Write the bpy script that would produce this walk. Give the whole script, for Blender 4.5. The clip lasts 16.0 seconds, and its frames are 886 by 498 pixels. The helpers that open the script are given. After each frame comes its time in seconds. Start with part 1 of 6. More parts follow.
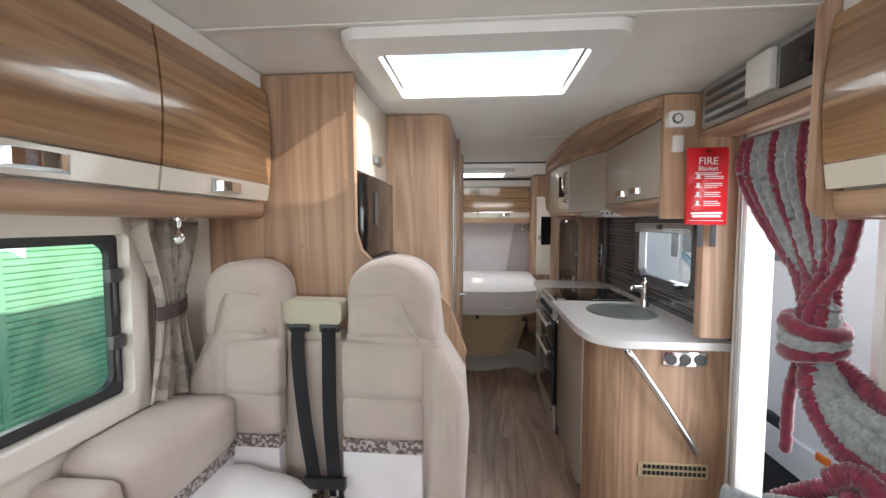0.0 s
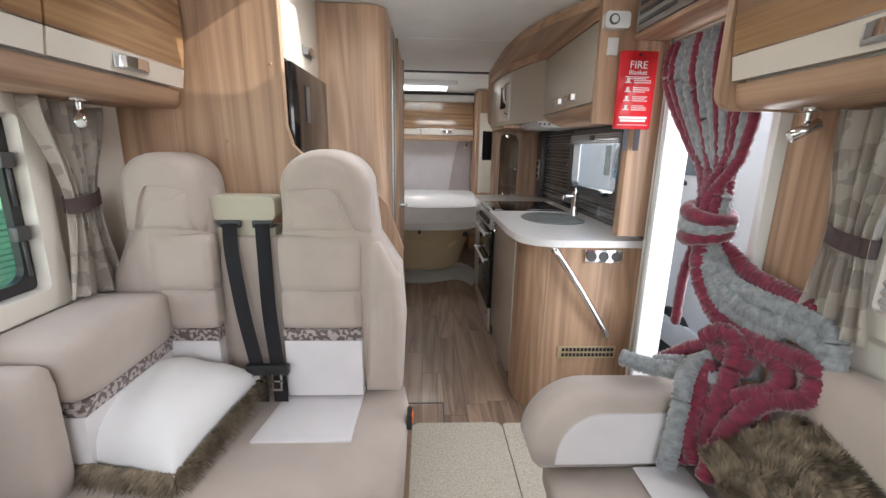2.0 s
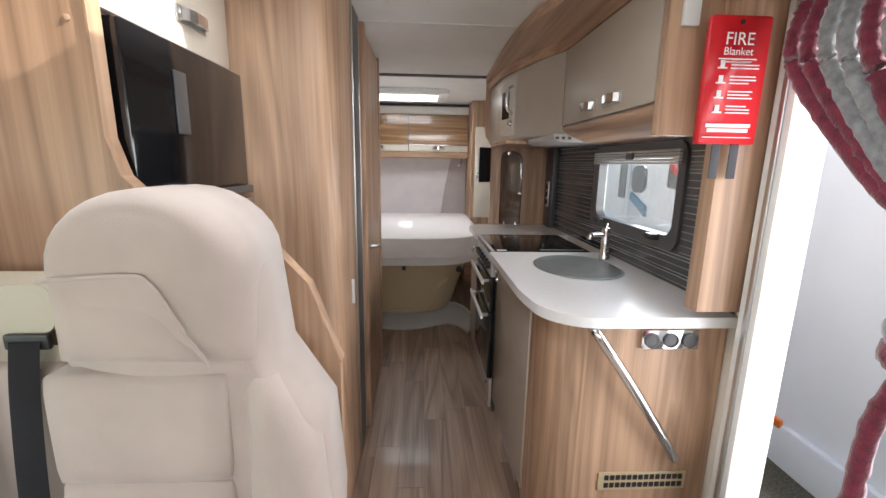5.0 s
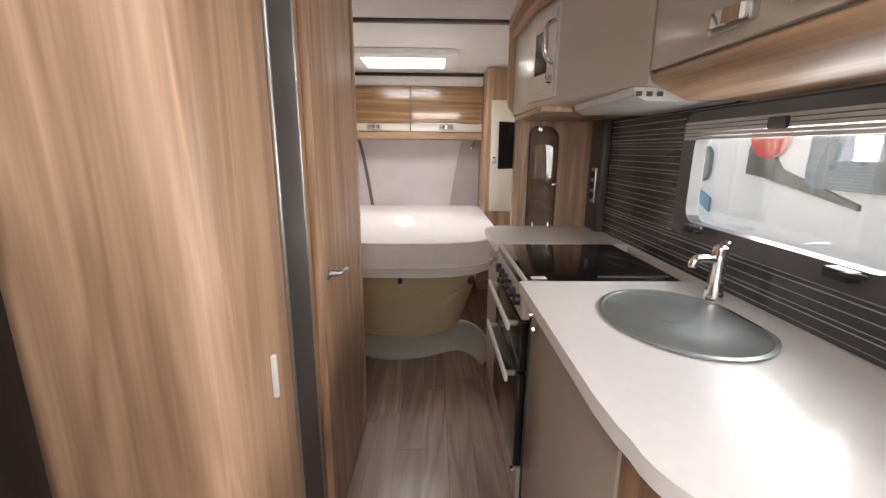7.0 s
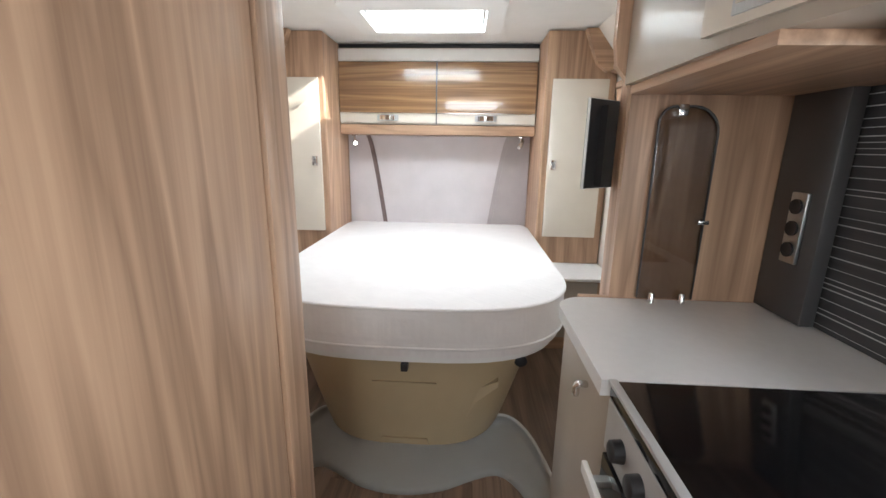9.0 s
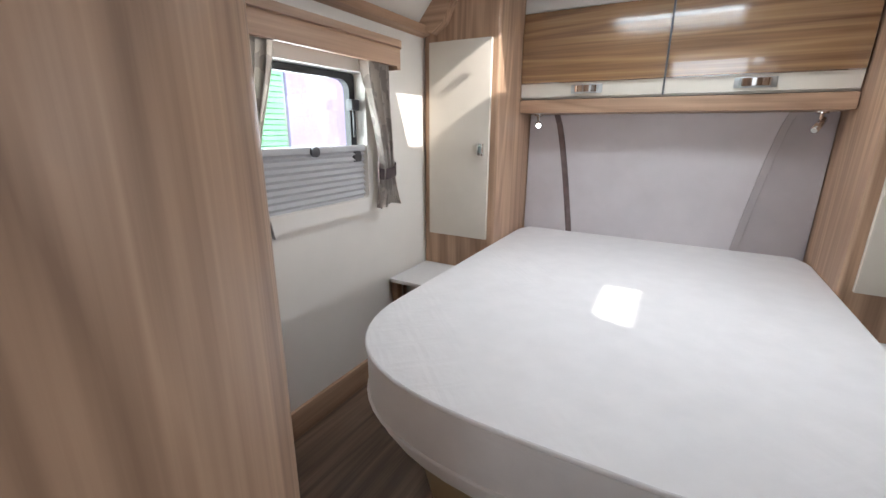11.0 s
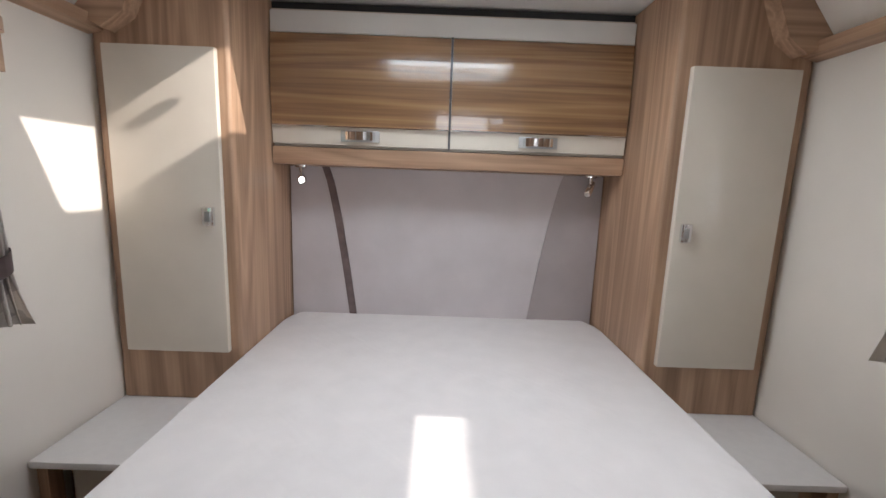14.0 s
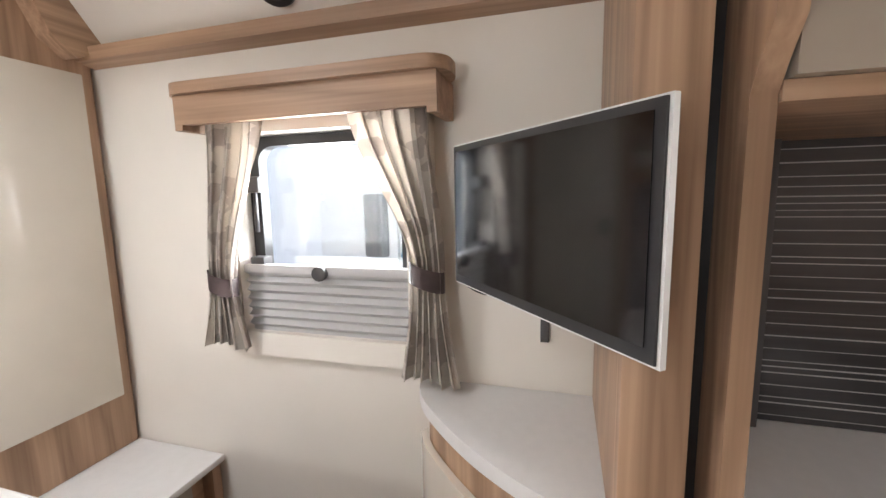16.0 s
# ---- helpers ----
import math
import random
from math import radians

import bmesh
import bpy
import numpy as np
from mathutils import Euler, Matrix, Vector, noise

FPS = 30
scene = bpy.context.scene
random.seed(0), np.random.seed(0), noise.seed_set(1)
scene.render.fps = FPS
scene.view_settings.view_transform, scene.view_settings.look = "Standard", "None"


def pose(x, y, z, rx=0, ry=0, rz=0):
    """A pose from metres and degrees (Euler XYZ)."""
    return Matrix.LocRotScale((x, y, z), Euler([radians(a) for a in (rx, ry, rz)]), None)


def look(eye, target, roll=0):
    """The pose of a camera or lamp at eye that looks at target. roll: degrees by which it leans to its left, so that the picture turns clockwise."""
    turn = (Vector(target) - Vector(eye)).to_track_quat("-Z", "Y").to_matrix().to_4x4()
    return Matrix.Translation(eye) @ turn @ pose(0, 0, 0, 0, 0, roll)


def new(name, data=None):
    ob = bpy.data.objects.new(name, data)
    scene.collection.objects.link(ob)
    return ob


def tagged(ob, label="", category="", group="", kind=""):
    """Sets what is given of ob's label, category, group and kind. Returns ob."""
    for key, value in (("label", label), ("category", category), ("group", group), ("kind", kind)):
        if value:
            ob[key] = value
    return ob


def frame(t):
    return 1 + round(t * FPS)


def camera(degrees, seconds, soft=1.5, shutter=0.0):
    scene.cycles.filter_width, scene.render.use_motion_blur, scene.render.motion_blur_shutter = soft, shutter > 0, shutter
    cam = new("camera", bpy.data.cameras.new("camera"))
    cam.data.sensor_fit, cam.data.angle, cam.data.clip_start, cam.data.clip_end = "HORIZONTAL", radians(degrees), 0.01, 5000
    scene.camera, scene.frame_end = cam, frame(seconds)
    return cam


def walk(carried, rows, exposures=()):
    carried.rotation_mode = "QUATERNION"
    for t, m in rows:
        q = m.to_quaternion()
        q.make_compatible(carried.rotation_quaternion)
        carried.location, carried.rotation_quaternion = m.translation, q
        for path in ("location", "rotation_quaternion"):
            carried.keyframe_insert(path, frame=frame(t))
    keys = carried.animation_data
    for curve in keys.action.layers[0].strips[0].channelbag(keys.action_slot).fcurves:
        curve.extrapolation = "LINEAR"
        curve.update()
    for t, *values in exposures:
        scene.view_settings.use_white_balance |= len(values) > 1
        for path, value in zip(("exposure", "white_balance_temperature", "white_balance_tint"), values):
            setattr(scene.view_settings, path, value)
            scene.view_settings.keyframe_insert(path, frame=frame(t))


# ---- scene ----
cam = camera(93.4, 16.0)
PATH = [
    (0, (0.612, 0.227, 1.429), (0.434, 2.215, 1.306), 0.1),
    (0.5, (0.615, 0.188, 1.396), (0.595, 2.173, 1.156), 0.6),
    (1, (0.621, 0.161, 1.361), (0.668, 2.128, 1.002), 1.2),
    (1.5, (0.633, 0.164, 1.334), (0.709, 2.116, 0.908), 1.2),
    (2, (0.643, 0.188, 1.329), (0.731, 2.13, 0.861), 1.1),
    (2.5, (0.653, 0.239, 1.33), (0.734, 2.181, 0.856), 1.0),
    (3, (0.673, 0.375, 1.335), (0.749, 2.322, 0.887), 0.9),
    (3.5, (0.717, 0.482, 1.363), (0.794, 2.437, 0.948), 1.1),
    (4, (0.725, 0.587, 1.376), (0.824, 2.545, 0.981), 1.3),
    (6.5, (0.765, 1.538, 1.333), (0.857, 3.487, 0.896), 0.4),
    (7, (0.802, 1.731, 1.337), (0.85, 3.676, 0.873), 0.5),
    (7.5, (0.836, 2.004, 1.337), (0.846, 3.95, 0.876), 0.6),
    (8, (0.834, 2.275, 1.351), (0.829, 4.225, 0.903), 0.7),
    (8.5, (0.824, 2.559, 1.358), (0.805, 4.508, 0.907), 0.9),
    (9, (0.82, 2.846, 1.346), (0.708, 4.786, 0.873), 0.9),
    (9.5, (0.807, 3.116, 1.349), (0.529, 5.031, 0.843), 0.8),
    (10, (0.77, 3.341, 1.347), (0.253, 5.198, 0.812), 0.6),
    (12.5, (0.6, 3.935, 1.355), (-0.618, 5.426, 0.815), 0.6),
    (13, (0.533, 4.08, 1.386), (-0.426, 5.771, 0.916), 1.7),
    (13.5, (0.483, 4.178, 1.398), (-0.039, 6.069, 1.008), 2.4),
    (14, (0.557, 4.249, 1.39), (0.574, 6.222, 1.064), 2.1),
    (14.5, (0.685, 4.281, 1.391), (1.306, 6.16, 1.102), 1.3),
    (15, (0.738, 4.29, 1.401), (1.949, 5.86, 1.135), -0.1),
    (15.5, (0.748, 4.274, 1.413), (2.393, 5.381, 1.147), -1.2),
    (16, (0.729, 4.25, 1.409), (2.63, 4.807, 1.133), -1.2),
]

walk(cam, [(t, look(eye, target, roll)) for t, eye, target, roll in PATH],
     exposures=[(0, 0.9, 6450, 12), (4, 1.0, 6400, 12), (6.5, 1.4, 7000, 18), (7.5, 1.42, 7050, 18), (8.4, 1.78, 6700, 14), (9.2, 1.88, 6150, 10), (10, 1.52, 6050, 11), (12.5, 1.0, 6300, 14), (13.5, 0.83, 6300, 15), (14.8, 1.04, 6450, 15), (16, 1.8, 6600, 15)])

# ---- world and light ----
SUN_DIR = Vector((-1.0, 0.24, -0.62)).normalized()
world = bpy.data.worlds.new("world")
scene.world = world
world.use_nodes = True
wn = world.node_tree
sky = wn.nodes.new("ShaderNodeTexSky")
sky.sky_type = "NISHITA"
sky.sun_disc = False
sky.sun_elevation = math.asin(-SUN_DIR.z)
sky.sun_rotation = math.atan2(-SUN_DIR.x, -SUN_DIR.y)
wn.links.new(sky.outputs[0], wn.nodes["Background"].inputs[0])
wn.nodes["Background"].inputs[1].default_value = 0.15


def sun_lamp():
    d = bpy.data.lights.new("sun", "SUN")
    d.energy, d.angle, d.color = 2.7, radians(0.5), (1.0, 0.93, 0.82)
    new("sun", d).matrix_world = look((6, 3, 6), Vector((6, 3, 6)) + SUN_DIR)


def daylight(name, eye, target, w, h, watts, col=(0.95, 0.98, 1.0)):
    d = bpy.data.lights.new(name, "AREA")
    d.shape, d.size, d.size_y, d.energy, d.color = "RECTANGLE", w, h, watts, col
    new(name, d).matrix_world = look(eye, target)


sun_lamp()
daylight("daylight_front", (0.6, -1.45, 1.5), (0.6, 1.4, 0.5), 1.7, 0.7, 13)
daylight("daylight_roof_front", (0.62, 1.95, 2.14), (0.62, 1.95, 0), 0.9, 1.3, 22)
daylight("daylight_roof_rear", (0.56, 5.45, 2.2), (0.56, 5.45, 0), 0.9, 1.3, 26)
daylight("daylight_door", (1.86, 1.68, 1.0), (0.6, 1.68, 0.9), 0.5, 1.4, 6)
daylight("daylight_window_front_left", (-0.56, 0.55, 1.16), (1, 0.55, 1.0), 1.3, 0.42, 3)
daylight("daylight_window_kitchen", (1.86, 2.72, 1.24), (0.5, 2.72, 1.1), 0.7, 0.3, 3.8)
daylight("daylight_window_bed_left", (-0.68, 4.83, 1.38), (1, 4.83, 1.2), 0.46, 0.3, 2.6)
daylight("daylight_window_bed_right", (1.88, 4.85, 1.4), (0, 4.85, 1.2), 0.44, 0.3, 3.8)

# ---- materials ----
def material(name, base, rough=0.5, metal=0.0, vary=0.12, scale=6.0, bump=0.0, bump_scale=120.0, coat=0.0, sheen=0.0, stretch=(1, 1, 1)):
    m = bpy.data.materials.new(name)
    m.use_nodes = True
    t = m.node_tree
    b = t.nodes["Principled BSDF"]
    b.inputs["Roughness"].default_value = rough
    b.inputs["Metallic"].default_value = metal
    b.inputs["Coat Weight"].default_value = coat
    b.inputs["Coat Roughness"].default_value = 0.08
    b.inputs["Sheen Weight"].default_value = sheen
    co = t.nodes.new("ShaderNodeTexCoord")
    mp = t.nodes.new("ShaderNodeMapping")
    mp.inputs["Scale"].default_value = stretch
    t.links.new(co.outputs["Object"], mp.inputs[0])
    n = t.nodes.new("ShaderNodeTexNoise")
    n.inputs["Scale"].default_value = scale
    n.inputs["Detail"].default_value = 6
    t.links.new(mp.outputs[0], n.inputs["Vector"])
    r = t.nodes.new("ShaderNodeValToRGB")
    r.color_ramp.elements[0].position, r.color_ramp.elements[1].position = 0.3, 0.7
    r.color_ramp.elements[0].color = (*[c * (1 - vary) for c in base], 1)
    r.color_ramp.elements[1].color = (*[min(1, c * (1 + vary)) for c in base], 1)
    t.links.new(n.outputs["Fac"], r.inputs[0])
    t.links.new(r.outputs[0], b.inputs["Base Color"])
    if bump:
        n2 = t.nodes.new("ShaderNodeTexNoise")
        n2.inputs["Scale"].default_value = bump_scale
        n2.inputs["Detail"].default_value = 3
        t.links.new(mp.outputs[0], n2.inputs["Vector"])
        bp = t.nodes.new("ShaderNodeBump")
        bp.inputs["Strength"].default_value = bump
        bp.inputs["Distance"].default_value = 0.002
        t.links.new(n2.outputs["Fac"], bp.inputs["Height"])
        t.links.new(bp.outputs[0], b.inputs["Normal"])
    return m


def wood(name, light, dark, axis, rough=0.42, coat=0.0, rings=1.0, per_piece=False):
    """Wood foil with grain along axis 0, 1 or 2."""
    m = bpy.data.materials.new(name)
    m.use_nodes = True
    t = m.node_tree
    b = t.nodes["Principled BSDF"]
    b.inputs["Roughness"].default_value = rough
    b.inputs["Coat Weight"].default_value = coat
    b.inputs["Coat Roughness"].default_value = 0.04
    co = t.nodes.new("ShaderNodeTexCoord")
    src = co.outputs["Object"]
    if per_piece:
        info = t.nodes.new("ShaderNodeObjectInfo")
        add = t.nodes.new("ShaderNodeVectorMath")
        add.operation = "MULTIPLY_ADD"
        comb = t.nodes.new("ShaderNodeCombineXYZ")
        for k in range(3):
            t.links.new(info.outputs["Random"], comb.inputs[k])
        t.links.new(comb.outputs[0], add.inputs[0])
        add.inputs[1].default_value = (37, 53, 19)
        t.links.new(src, add.inputs[2])
        src = add.outputs[0]
    def noise_at(scale, along, detail, dist):
        mp = t.nodes.new("ShaderNodeMapping")
        sc = [scale] * 3
        sc[axis] = along
        mp.inputs["Scale"].default_value = sc
        t.links.new(src, mp.inputs[0])
        n = t.nodes.new("ShaderNodeTexNoise")
        n.inputs["Scale"].default_value = 1
        n.inputs["Detail"].default_value = detail
        n.inputs["Distortion"].default_value = dist
        t.links.new(mp.outputs[0], n.inputs["Vector"])
        return n.outputs["Fac"]
    broad = noise_at(5.0 * rings, 0.42, 2, 1.3)
    mul = t.nodes.new("ShaderNodeMath")
    mul.operation = "MULTIPLY"
    mul.inputs[1].default_value = 9.0
    t.links.new(broad, mul.inputs[0])
    ping = t.nodes.new("ShaderNodeMath")
    ping.operation = "PINGPONG"
    ping.inputs[1].default_value = 1.0
    t.links.new(mul.outputs[0], ping.inputs[0])
    fine = noise_at(120, 2.2, 4, 0.2)
    mix = t.nodes.new("ShaderNodeMath")
    mix.operation = "MULTIPLY_ADD"
    t.links.new(fine, mix.inputs[0])
    mix.inputs[1].default_value = 0.56
    half = t.nodes.new("ShaderNodeMath")
    half.operation = "MULTIPLY"
    half.inputs[1].default_value = 0.42
    t.links.new(ping.outputs[0], half.inputs[0])
    t.links.new(half.outputs[0], mix.inputs[2])
    r = t.nodes.new("ShaderNodeValToRGB")
    r.color_ramp.elements[0].position, r.color_ramp.elements[1].position = 0.22, 0.78
    r.color_ramp.elements[0].color = (*dark, 1)
    r.color_ramp.elements[1].color = (*light, 1)
    t.links.new(mix.outputs[0], r.inputs[0])
    out = r.outputs[0]
    if per_piece:
        hsv = t.nodes.new("ShaderNodeHueSaturation")
        rng = t.nodes.new("ShaderNodeMapRange")
        rng.inputs["To Min"].default_value, rng.inputs["To Max"].default_value = 0.8, 1.15
        t.links.new(info.outputs["Random"], rng.inputs["Value"])
        t.links.new(rng.outputs[0], hsv.inputs["Value"])
        t.links.new(out, hsv.inputs["Color"])
        out = hsv.outputs[0]
    t.links.new(out, b.inputs["Base Color"])
    bp = t.nodes.new("ShaderNodeBump")
    bp.inputs["Strength"].default_value = 0.12
    bp.inputs["Distance"].default_value = 0.001
    t.links.new(fine, bp.inputs["Height"])
    t.links.new(bp.outputs[0], b.inputs["Normal"])
    return m


def glow(name, col, strength):
    m = bpy.data.materials.new(name)
    m.use_nodes = True
    b = m.node_tree.nodes["Principled BSDF"]
    b.inputs["Base Color"].default_value = (*col, 1)
    b.inputs["Emission Color"].default_value = (*col, 1)
    b.inputs["Emission Strength"].default_value = strength
    return m


def glass(name, tint=(1, 1, 1), rough=0.0, alpha=0.12):
    """Thin pane: mostly clear, with a mirror-like coat."""
    m = bpy.data.materials.new(name)
    m.use_nodes = True
    t = m.node_tree
    t.nodes.clear()
    o = t.nodes.new("ShaderNodeOutputMaterial")
    tr = t.nodes.new("ShaderNodeBsdfTransparent")
    tr.inputs[0].default_value = (*tint, 1)
    gl = t.nodes.new("ShaderNodeBsdfGlossy")
    gl.inputs["Roughness"].default_value = rough
    mx = t.nodes.new("ShaderNodeMixShader")
    mx.inputs[0].default_value = alpha
    t.links.new(tr.outputs[0], mx.inputs[1])
    t.links.new(gl.outputs[0], mx.inputs[2])
    t.links.new(mx.outputs[0], o.inputs[0])
    return m


def printed(name, light, dark, size, level=0.55, rough=0.85):
    """Fabric with a blocky woven print."""
    m = material(name, light, rough, vary=0.06, bump=0.3, bump_scale=400, sheen=0.2)
    t = m.node_tree
    co = t.nodes["Texture Coordinate"]
    v = t.nodes.new("ShaderNodeTexVoronoi")
    v.distance = "CHEBYCHEV"
    v.inputs["Scale"].default_value = size
    t.links.new(co.outputs["Object"], v.inputs["Vector"])
    sep = t.nodes.new("ShaderNodeSeparateColor")
    t.links.new(v.outputs["Color"], sep.inputs[0])
    st = t.nodes.new("ShaderNodeMath")
    st.operation = "GREATER_THAN"
    st.inputs[1].default_value = level
    t.links.new(sep.outputs[0], st.inputs[0])
    mx = t.nodes.new("ShaderNodeMix")
    mx.data_type = "RGBA"
    t.links.new(st.outputs[0], mx.inputs[0])
    b = t.nodes["Principled BSDF"]
    t.links.new(b.inputs["Base Color"].links[0].from_socket, mx.inputs[6])
    mx.inputs[7].default_value = (*dark, 1)
    t.links.new(mx.outputs[2], b.inputs["Base Color"])
    return m


OAK_L, OAK_D = (0.55, 0.36, 0.235), (0.31, 0.19, 0.12)
WOOD_X = wood("oak_foil_across", OAK_L, OAK_D, 0)
WOOD_Y = wood("oak_foil_along", OAK_L, OAK_D, 1)
WOOD_Z = wood("oak_foil_upright", OAK_L, OAK_D, 2, rings=1.15)
GLOSS_Y = wood("gloss_oak_along", (0.42, 0.245, 0.12), (0.19, 0.10, 0.048), 1, 0.2, 1.0, 1.6)
GLOSS_X = wood("gloss_oak_across", (0.42, 0.245, 0.12), (0.19, 0.10, 0.048), 0, 0.2, 1.0, 1.6)
PLANK = wood("vinyl_plank", (0.36, 0.25, 0.18), (0.17, 0.11, 0.075), 1, 0.38, 0.1, 1.0, True)
JOINT = material("plank_joint", (0.10, 0.065, 0.045), 0.6)
CEIL = material("ceiling_lining", (0.80, 0.79, 0.76), 0.55, vary=0.03, bump=0.1, bump_scale=300)
WALL = material("wall_board", (0.80, 0.75, 0.68), 0.5, vary=0.03, scale=3, bump=0.08, bump_scale=200)
CREAM = material("cream_gloss", (0.72, 0.66, 0.57), 0.25, vary=0.03, coat=0.5)
TAUPE = material("taupe_door", (0.43, 0.375, 0.31), 0.32, vary=0.04, coat=0.2)
BEIGE = material("beige_upholstery", (0.50, 0.42, 0.37), 0.8, vary=0.06, scale=9, bump=0.35, bump_scale=500, sheen=0.3)
WHITEF = material("white_upholstery", (0.78, 0.75, 0.76), 0.75, vary=0.04, bump=0.3, bump_scale=500, sheen=0.2)
BAND = printed("sequin_band", (0.46, 0.40, 0.38), (0.13, 0.10, 0.095), 90, 0.5, 0.4)
CURTAIN = printed("curtain_print", (0.74, 0.68, 0.61), (0.56, 0.50, 0.45), 24, 0.6)
TIE = material("curtain_tie_satin", (0.17, 0.125, 0.12), 0.35, vary=0.2, scale=30)
WORKTOP = material("worktop_laminate", (0.78, 0.77, 0.76), 0.3, vary=0.02, scale=40, coat=0.2)
BLACKG = material("black_glass", (0.006, 0.006, 0.007), 0.1, vary=0.1, coat=0.2)
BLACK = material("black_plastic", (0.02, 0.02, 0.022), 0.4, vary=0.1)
GREYDK = material("dark_grey_trim", (0.07, 0.068, 0.07), 0.35, vary=0.08)
CHROME = material("chrome", (0.78, 0.78, 0.79), 0.08, 1.0, vary=0.03)
STEEL = material("brushed_steel", (0.52, 0.53, 0.53), 0.32, 1.0, vary=0.06, scale=60, stretch=(1, 8, 1))
SILVER = material("silver_paint", (0.55, 0.55, 0.54), 0.35, 0.25, vary=0.04)
SINKST = material("sink_lid", (0.33, 0.36, 0.35), 0.28, 0.6, vary=0.05, scale=30)
BELT = material("belt_webbing", (0.045, 0.045, 0.052), 0.7, vary=0.1, bump=0.4, bump_scale=600)
BEIGEPL = material("olive_beige_plastic", (0.50, 0.46, 0.36), 0.45, vary=0.03)
TANPL = material("tan_moulded_plastic", (0.50, 0.40, 0.25), 0.42, vary=0.04, bump=0.15, bump_scale=300)
PALEPL = material("pale_vinyl_step", (0.66, 0.66, 0.62), 0.5, vary=0.04)
WHITEPL = material("white_plastic", (0.80, 0.80, 0.78), 0.4, vary=0.02)
MATTR = material("mattress_ticking", (0.80, 0.78, 0.77), 0.5, vary=0.03, scale=12, bump=0.35, bump_scale=60, sheen=0.3)


def quilt(m):
    """Raised small lozenges woven into the ticking."""
    t = m.node_tree
    co = t.nodes["Texture Coordinate"]
    mp = t.nodes.new("ShaderNodeMapping")
    mp.inputs["Rotation"].default_value = (0, 0, radians(45))
    mp.inputs["Scale"].default_value = (9, 9, 9)
    t.links.new(co.outputs["Object"], mp.inputs[0])
    v = t.nodes.new("ShaderNodeTexVoronoi")
    v.distance = "CHEBYCHEV"
    v.inputs["Scale"].default_value = 1.0
    v.inputs["Randomness"].default_value = 0.15
    t.links.new(mp.outputs[0], v.inputs["Vector"])
    st = t.nodes.new("ShaderNodeMath")
    st.operation = "PINGPONG"
    st.inputs[1].default_value = 0.12
    t.links.new(v.outputs["Distance"], st.inputs[0])
    bp = t.nodes.new("ShaderNodeBump")
    bp.inputs["Strength"].default_value = 0.35
    bp.inputs["Distance"].default_value = 0.01
    t.links.new(st.outputs[0], bp.inputs["Height"])
    b = t.nodes["Principled BSDF"]
    t.links.new(b.inputs["Normal"].links[0].from_socket, bp.inputs["Normal"])
    t.links.new(bp.outputs[0], b.inputs["Normal"])


quilt(MATTR)
PILLOWW = material("white_velvet", (0.86, 0.85, 0.85), 0.8, vary=0.03, bump=0.2, bump_scale=300, sheen=0.4)
FUR = material("brown_fur", (0.30, 0.24, 0.17), 0.9, vary=0.55, scale=30, bump=1.0, bump_scale=90, stretch=(1, 1, 0.5))
RUG = material("beige_rug", (0.50, 0.46, 0.38), 0.95, vary=0.25, scale=150, bump=1.0, bump_scale=250)
PLUSH_R = material("burgundy_chenille", (0.17, 0.012, 0.035), 0.85, vary=0.35, scale=50, bump=0.9, bump_scale=150, sheen=0.6)
PLUSH_G = material("grey_chenille", (0.25, 0.265, 0.275), 0.85, vary=0.3, scale=50, bump=0.9, bump_scale=150, sheen=0.6)
RED = material("red_vinyl", (0.62, 0.012, 0.02), 0.35, vary=0.05)
WHITEINK = material("white_ink", (0.85, 0.83, 0.82), 0.6, vary=0.02)
MIRROR = material("mirror", (0.92, 0.93, 0.93), 0.01, 1.0, vary=0.0)
PANE = glass("window_pane", (0.93, 0.96, 0.95))
TINT = glass("smoked_pane", (0.74, 0.72, 0.70), alpha=0.05)
BLINDM = material("pleated_blind", (0.56, 0.55, 0.55), 0.7, vary=0.04)
VANWHITE = material("vehicle_white", (0.88, 0.89, 0.90), 0.35, vary=0.05, scale=1.5)
VANWIN = material("vehicle_window", (0.20, 0.23, 0.25), 0.1, vary=0.3, scale=2)
VANBLUE = material("vehicle_blue_stripe", (0.16, 0.34, 0.48), 0.3)
GREENB = material("green_sheet", (0.36, 0.74, 0.46), 0.6, vary=0.12, scale=4)
PURPLE = material("lilac_sheet", (0.52, 0.42, 0.68), 0.6, vary=0.1, scale=4)
GRAVEL = material("gravel_ground", (0.36, 0.34, 0.30), 0.95, vary=0.4, scale=60, bump=1.0, bump_scale=80)
LED = glow("spot_lens", (1.0, 0.97, 0.9), 6)
ORANGE = material("orange_plastic", (0.85, 0.20, 0.02), 0.35)
BLUEPL = material("blue_cap", (0.03, 0.07, 0.35), 0.4)


# ---- mesh tools ----
# The bedroom is drawn on a smaller plan; these knots bring each axis to its true size.
ROOM_X = ((-0.43, -0.545), (-0.398, -0.496), (-0.092, -0.151), (-0.056, -0.112), (0.571, 0.582), (1.194, 1.273), (1.23, 1.32), (1.568, 1.66), (1.60, 1.714))
ROOM_Y = ((3.834, 4.003), (4.38, 4.61), (4.57, 4.835), (4.94, 5.275), (5.232, 5.603), (5.484, 5.937), (5.66, 6.08), (5.75, 6.19))
ROOM_Z = ((0.0, 0.0), (0.20, 0.10), (0.60, 0.525), (0.68, 0.595), (0.828, 0.76), (1.73, 1.765), (1.98, 2.045))
bedroom_on = False


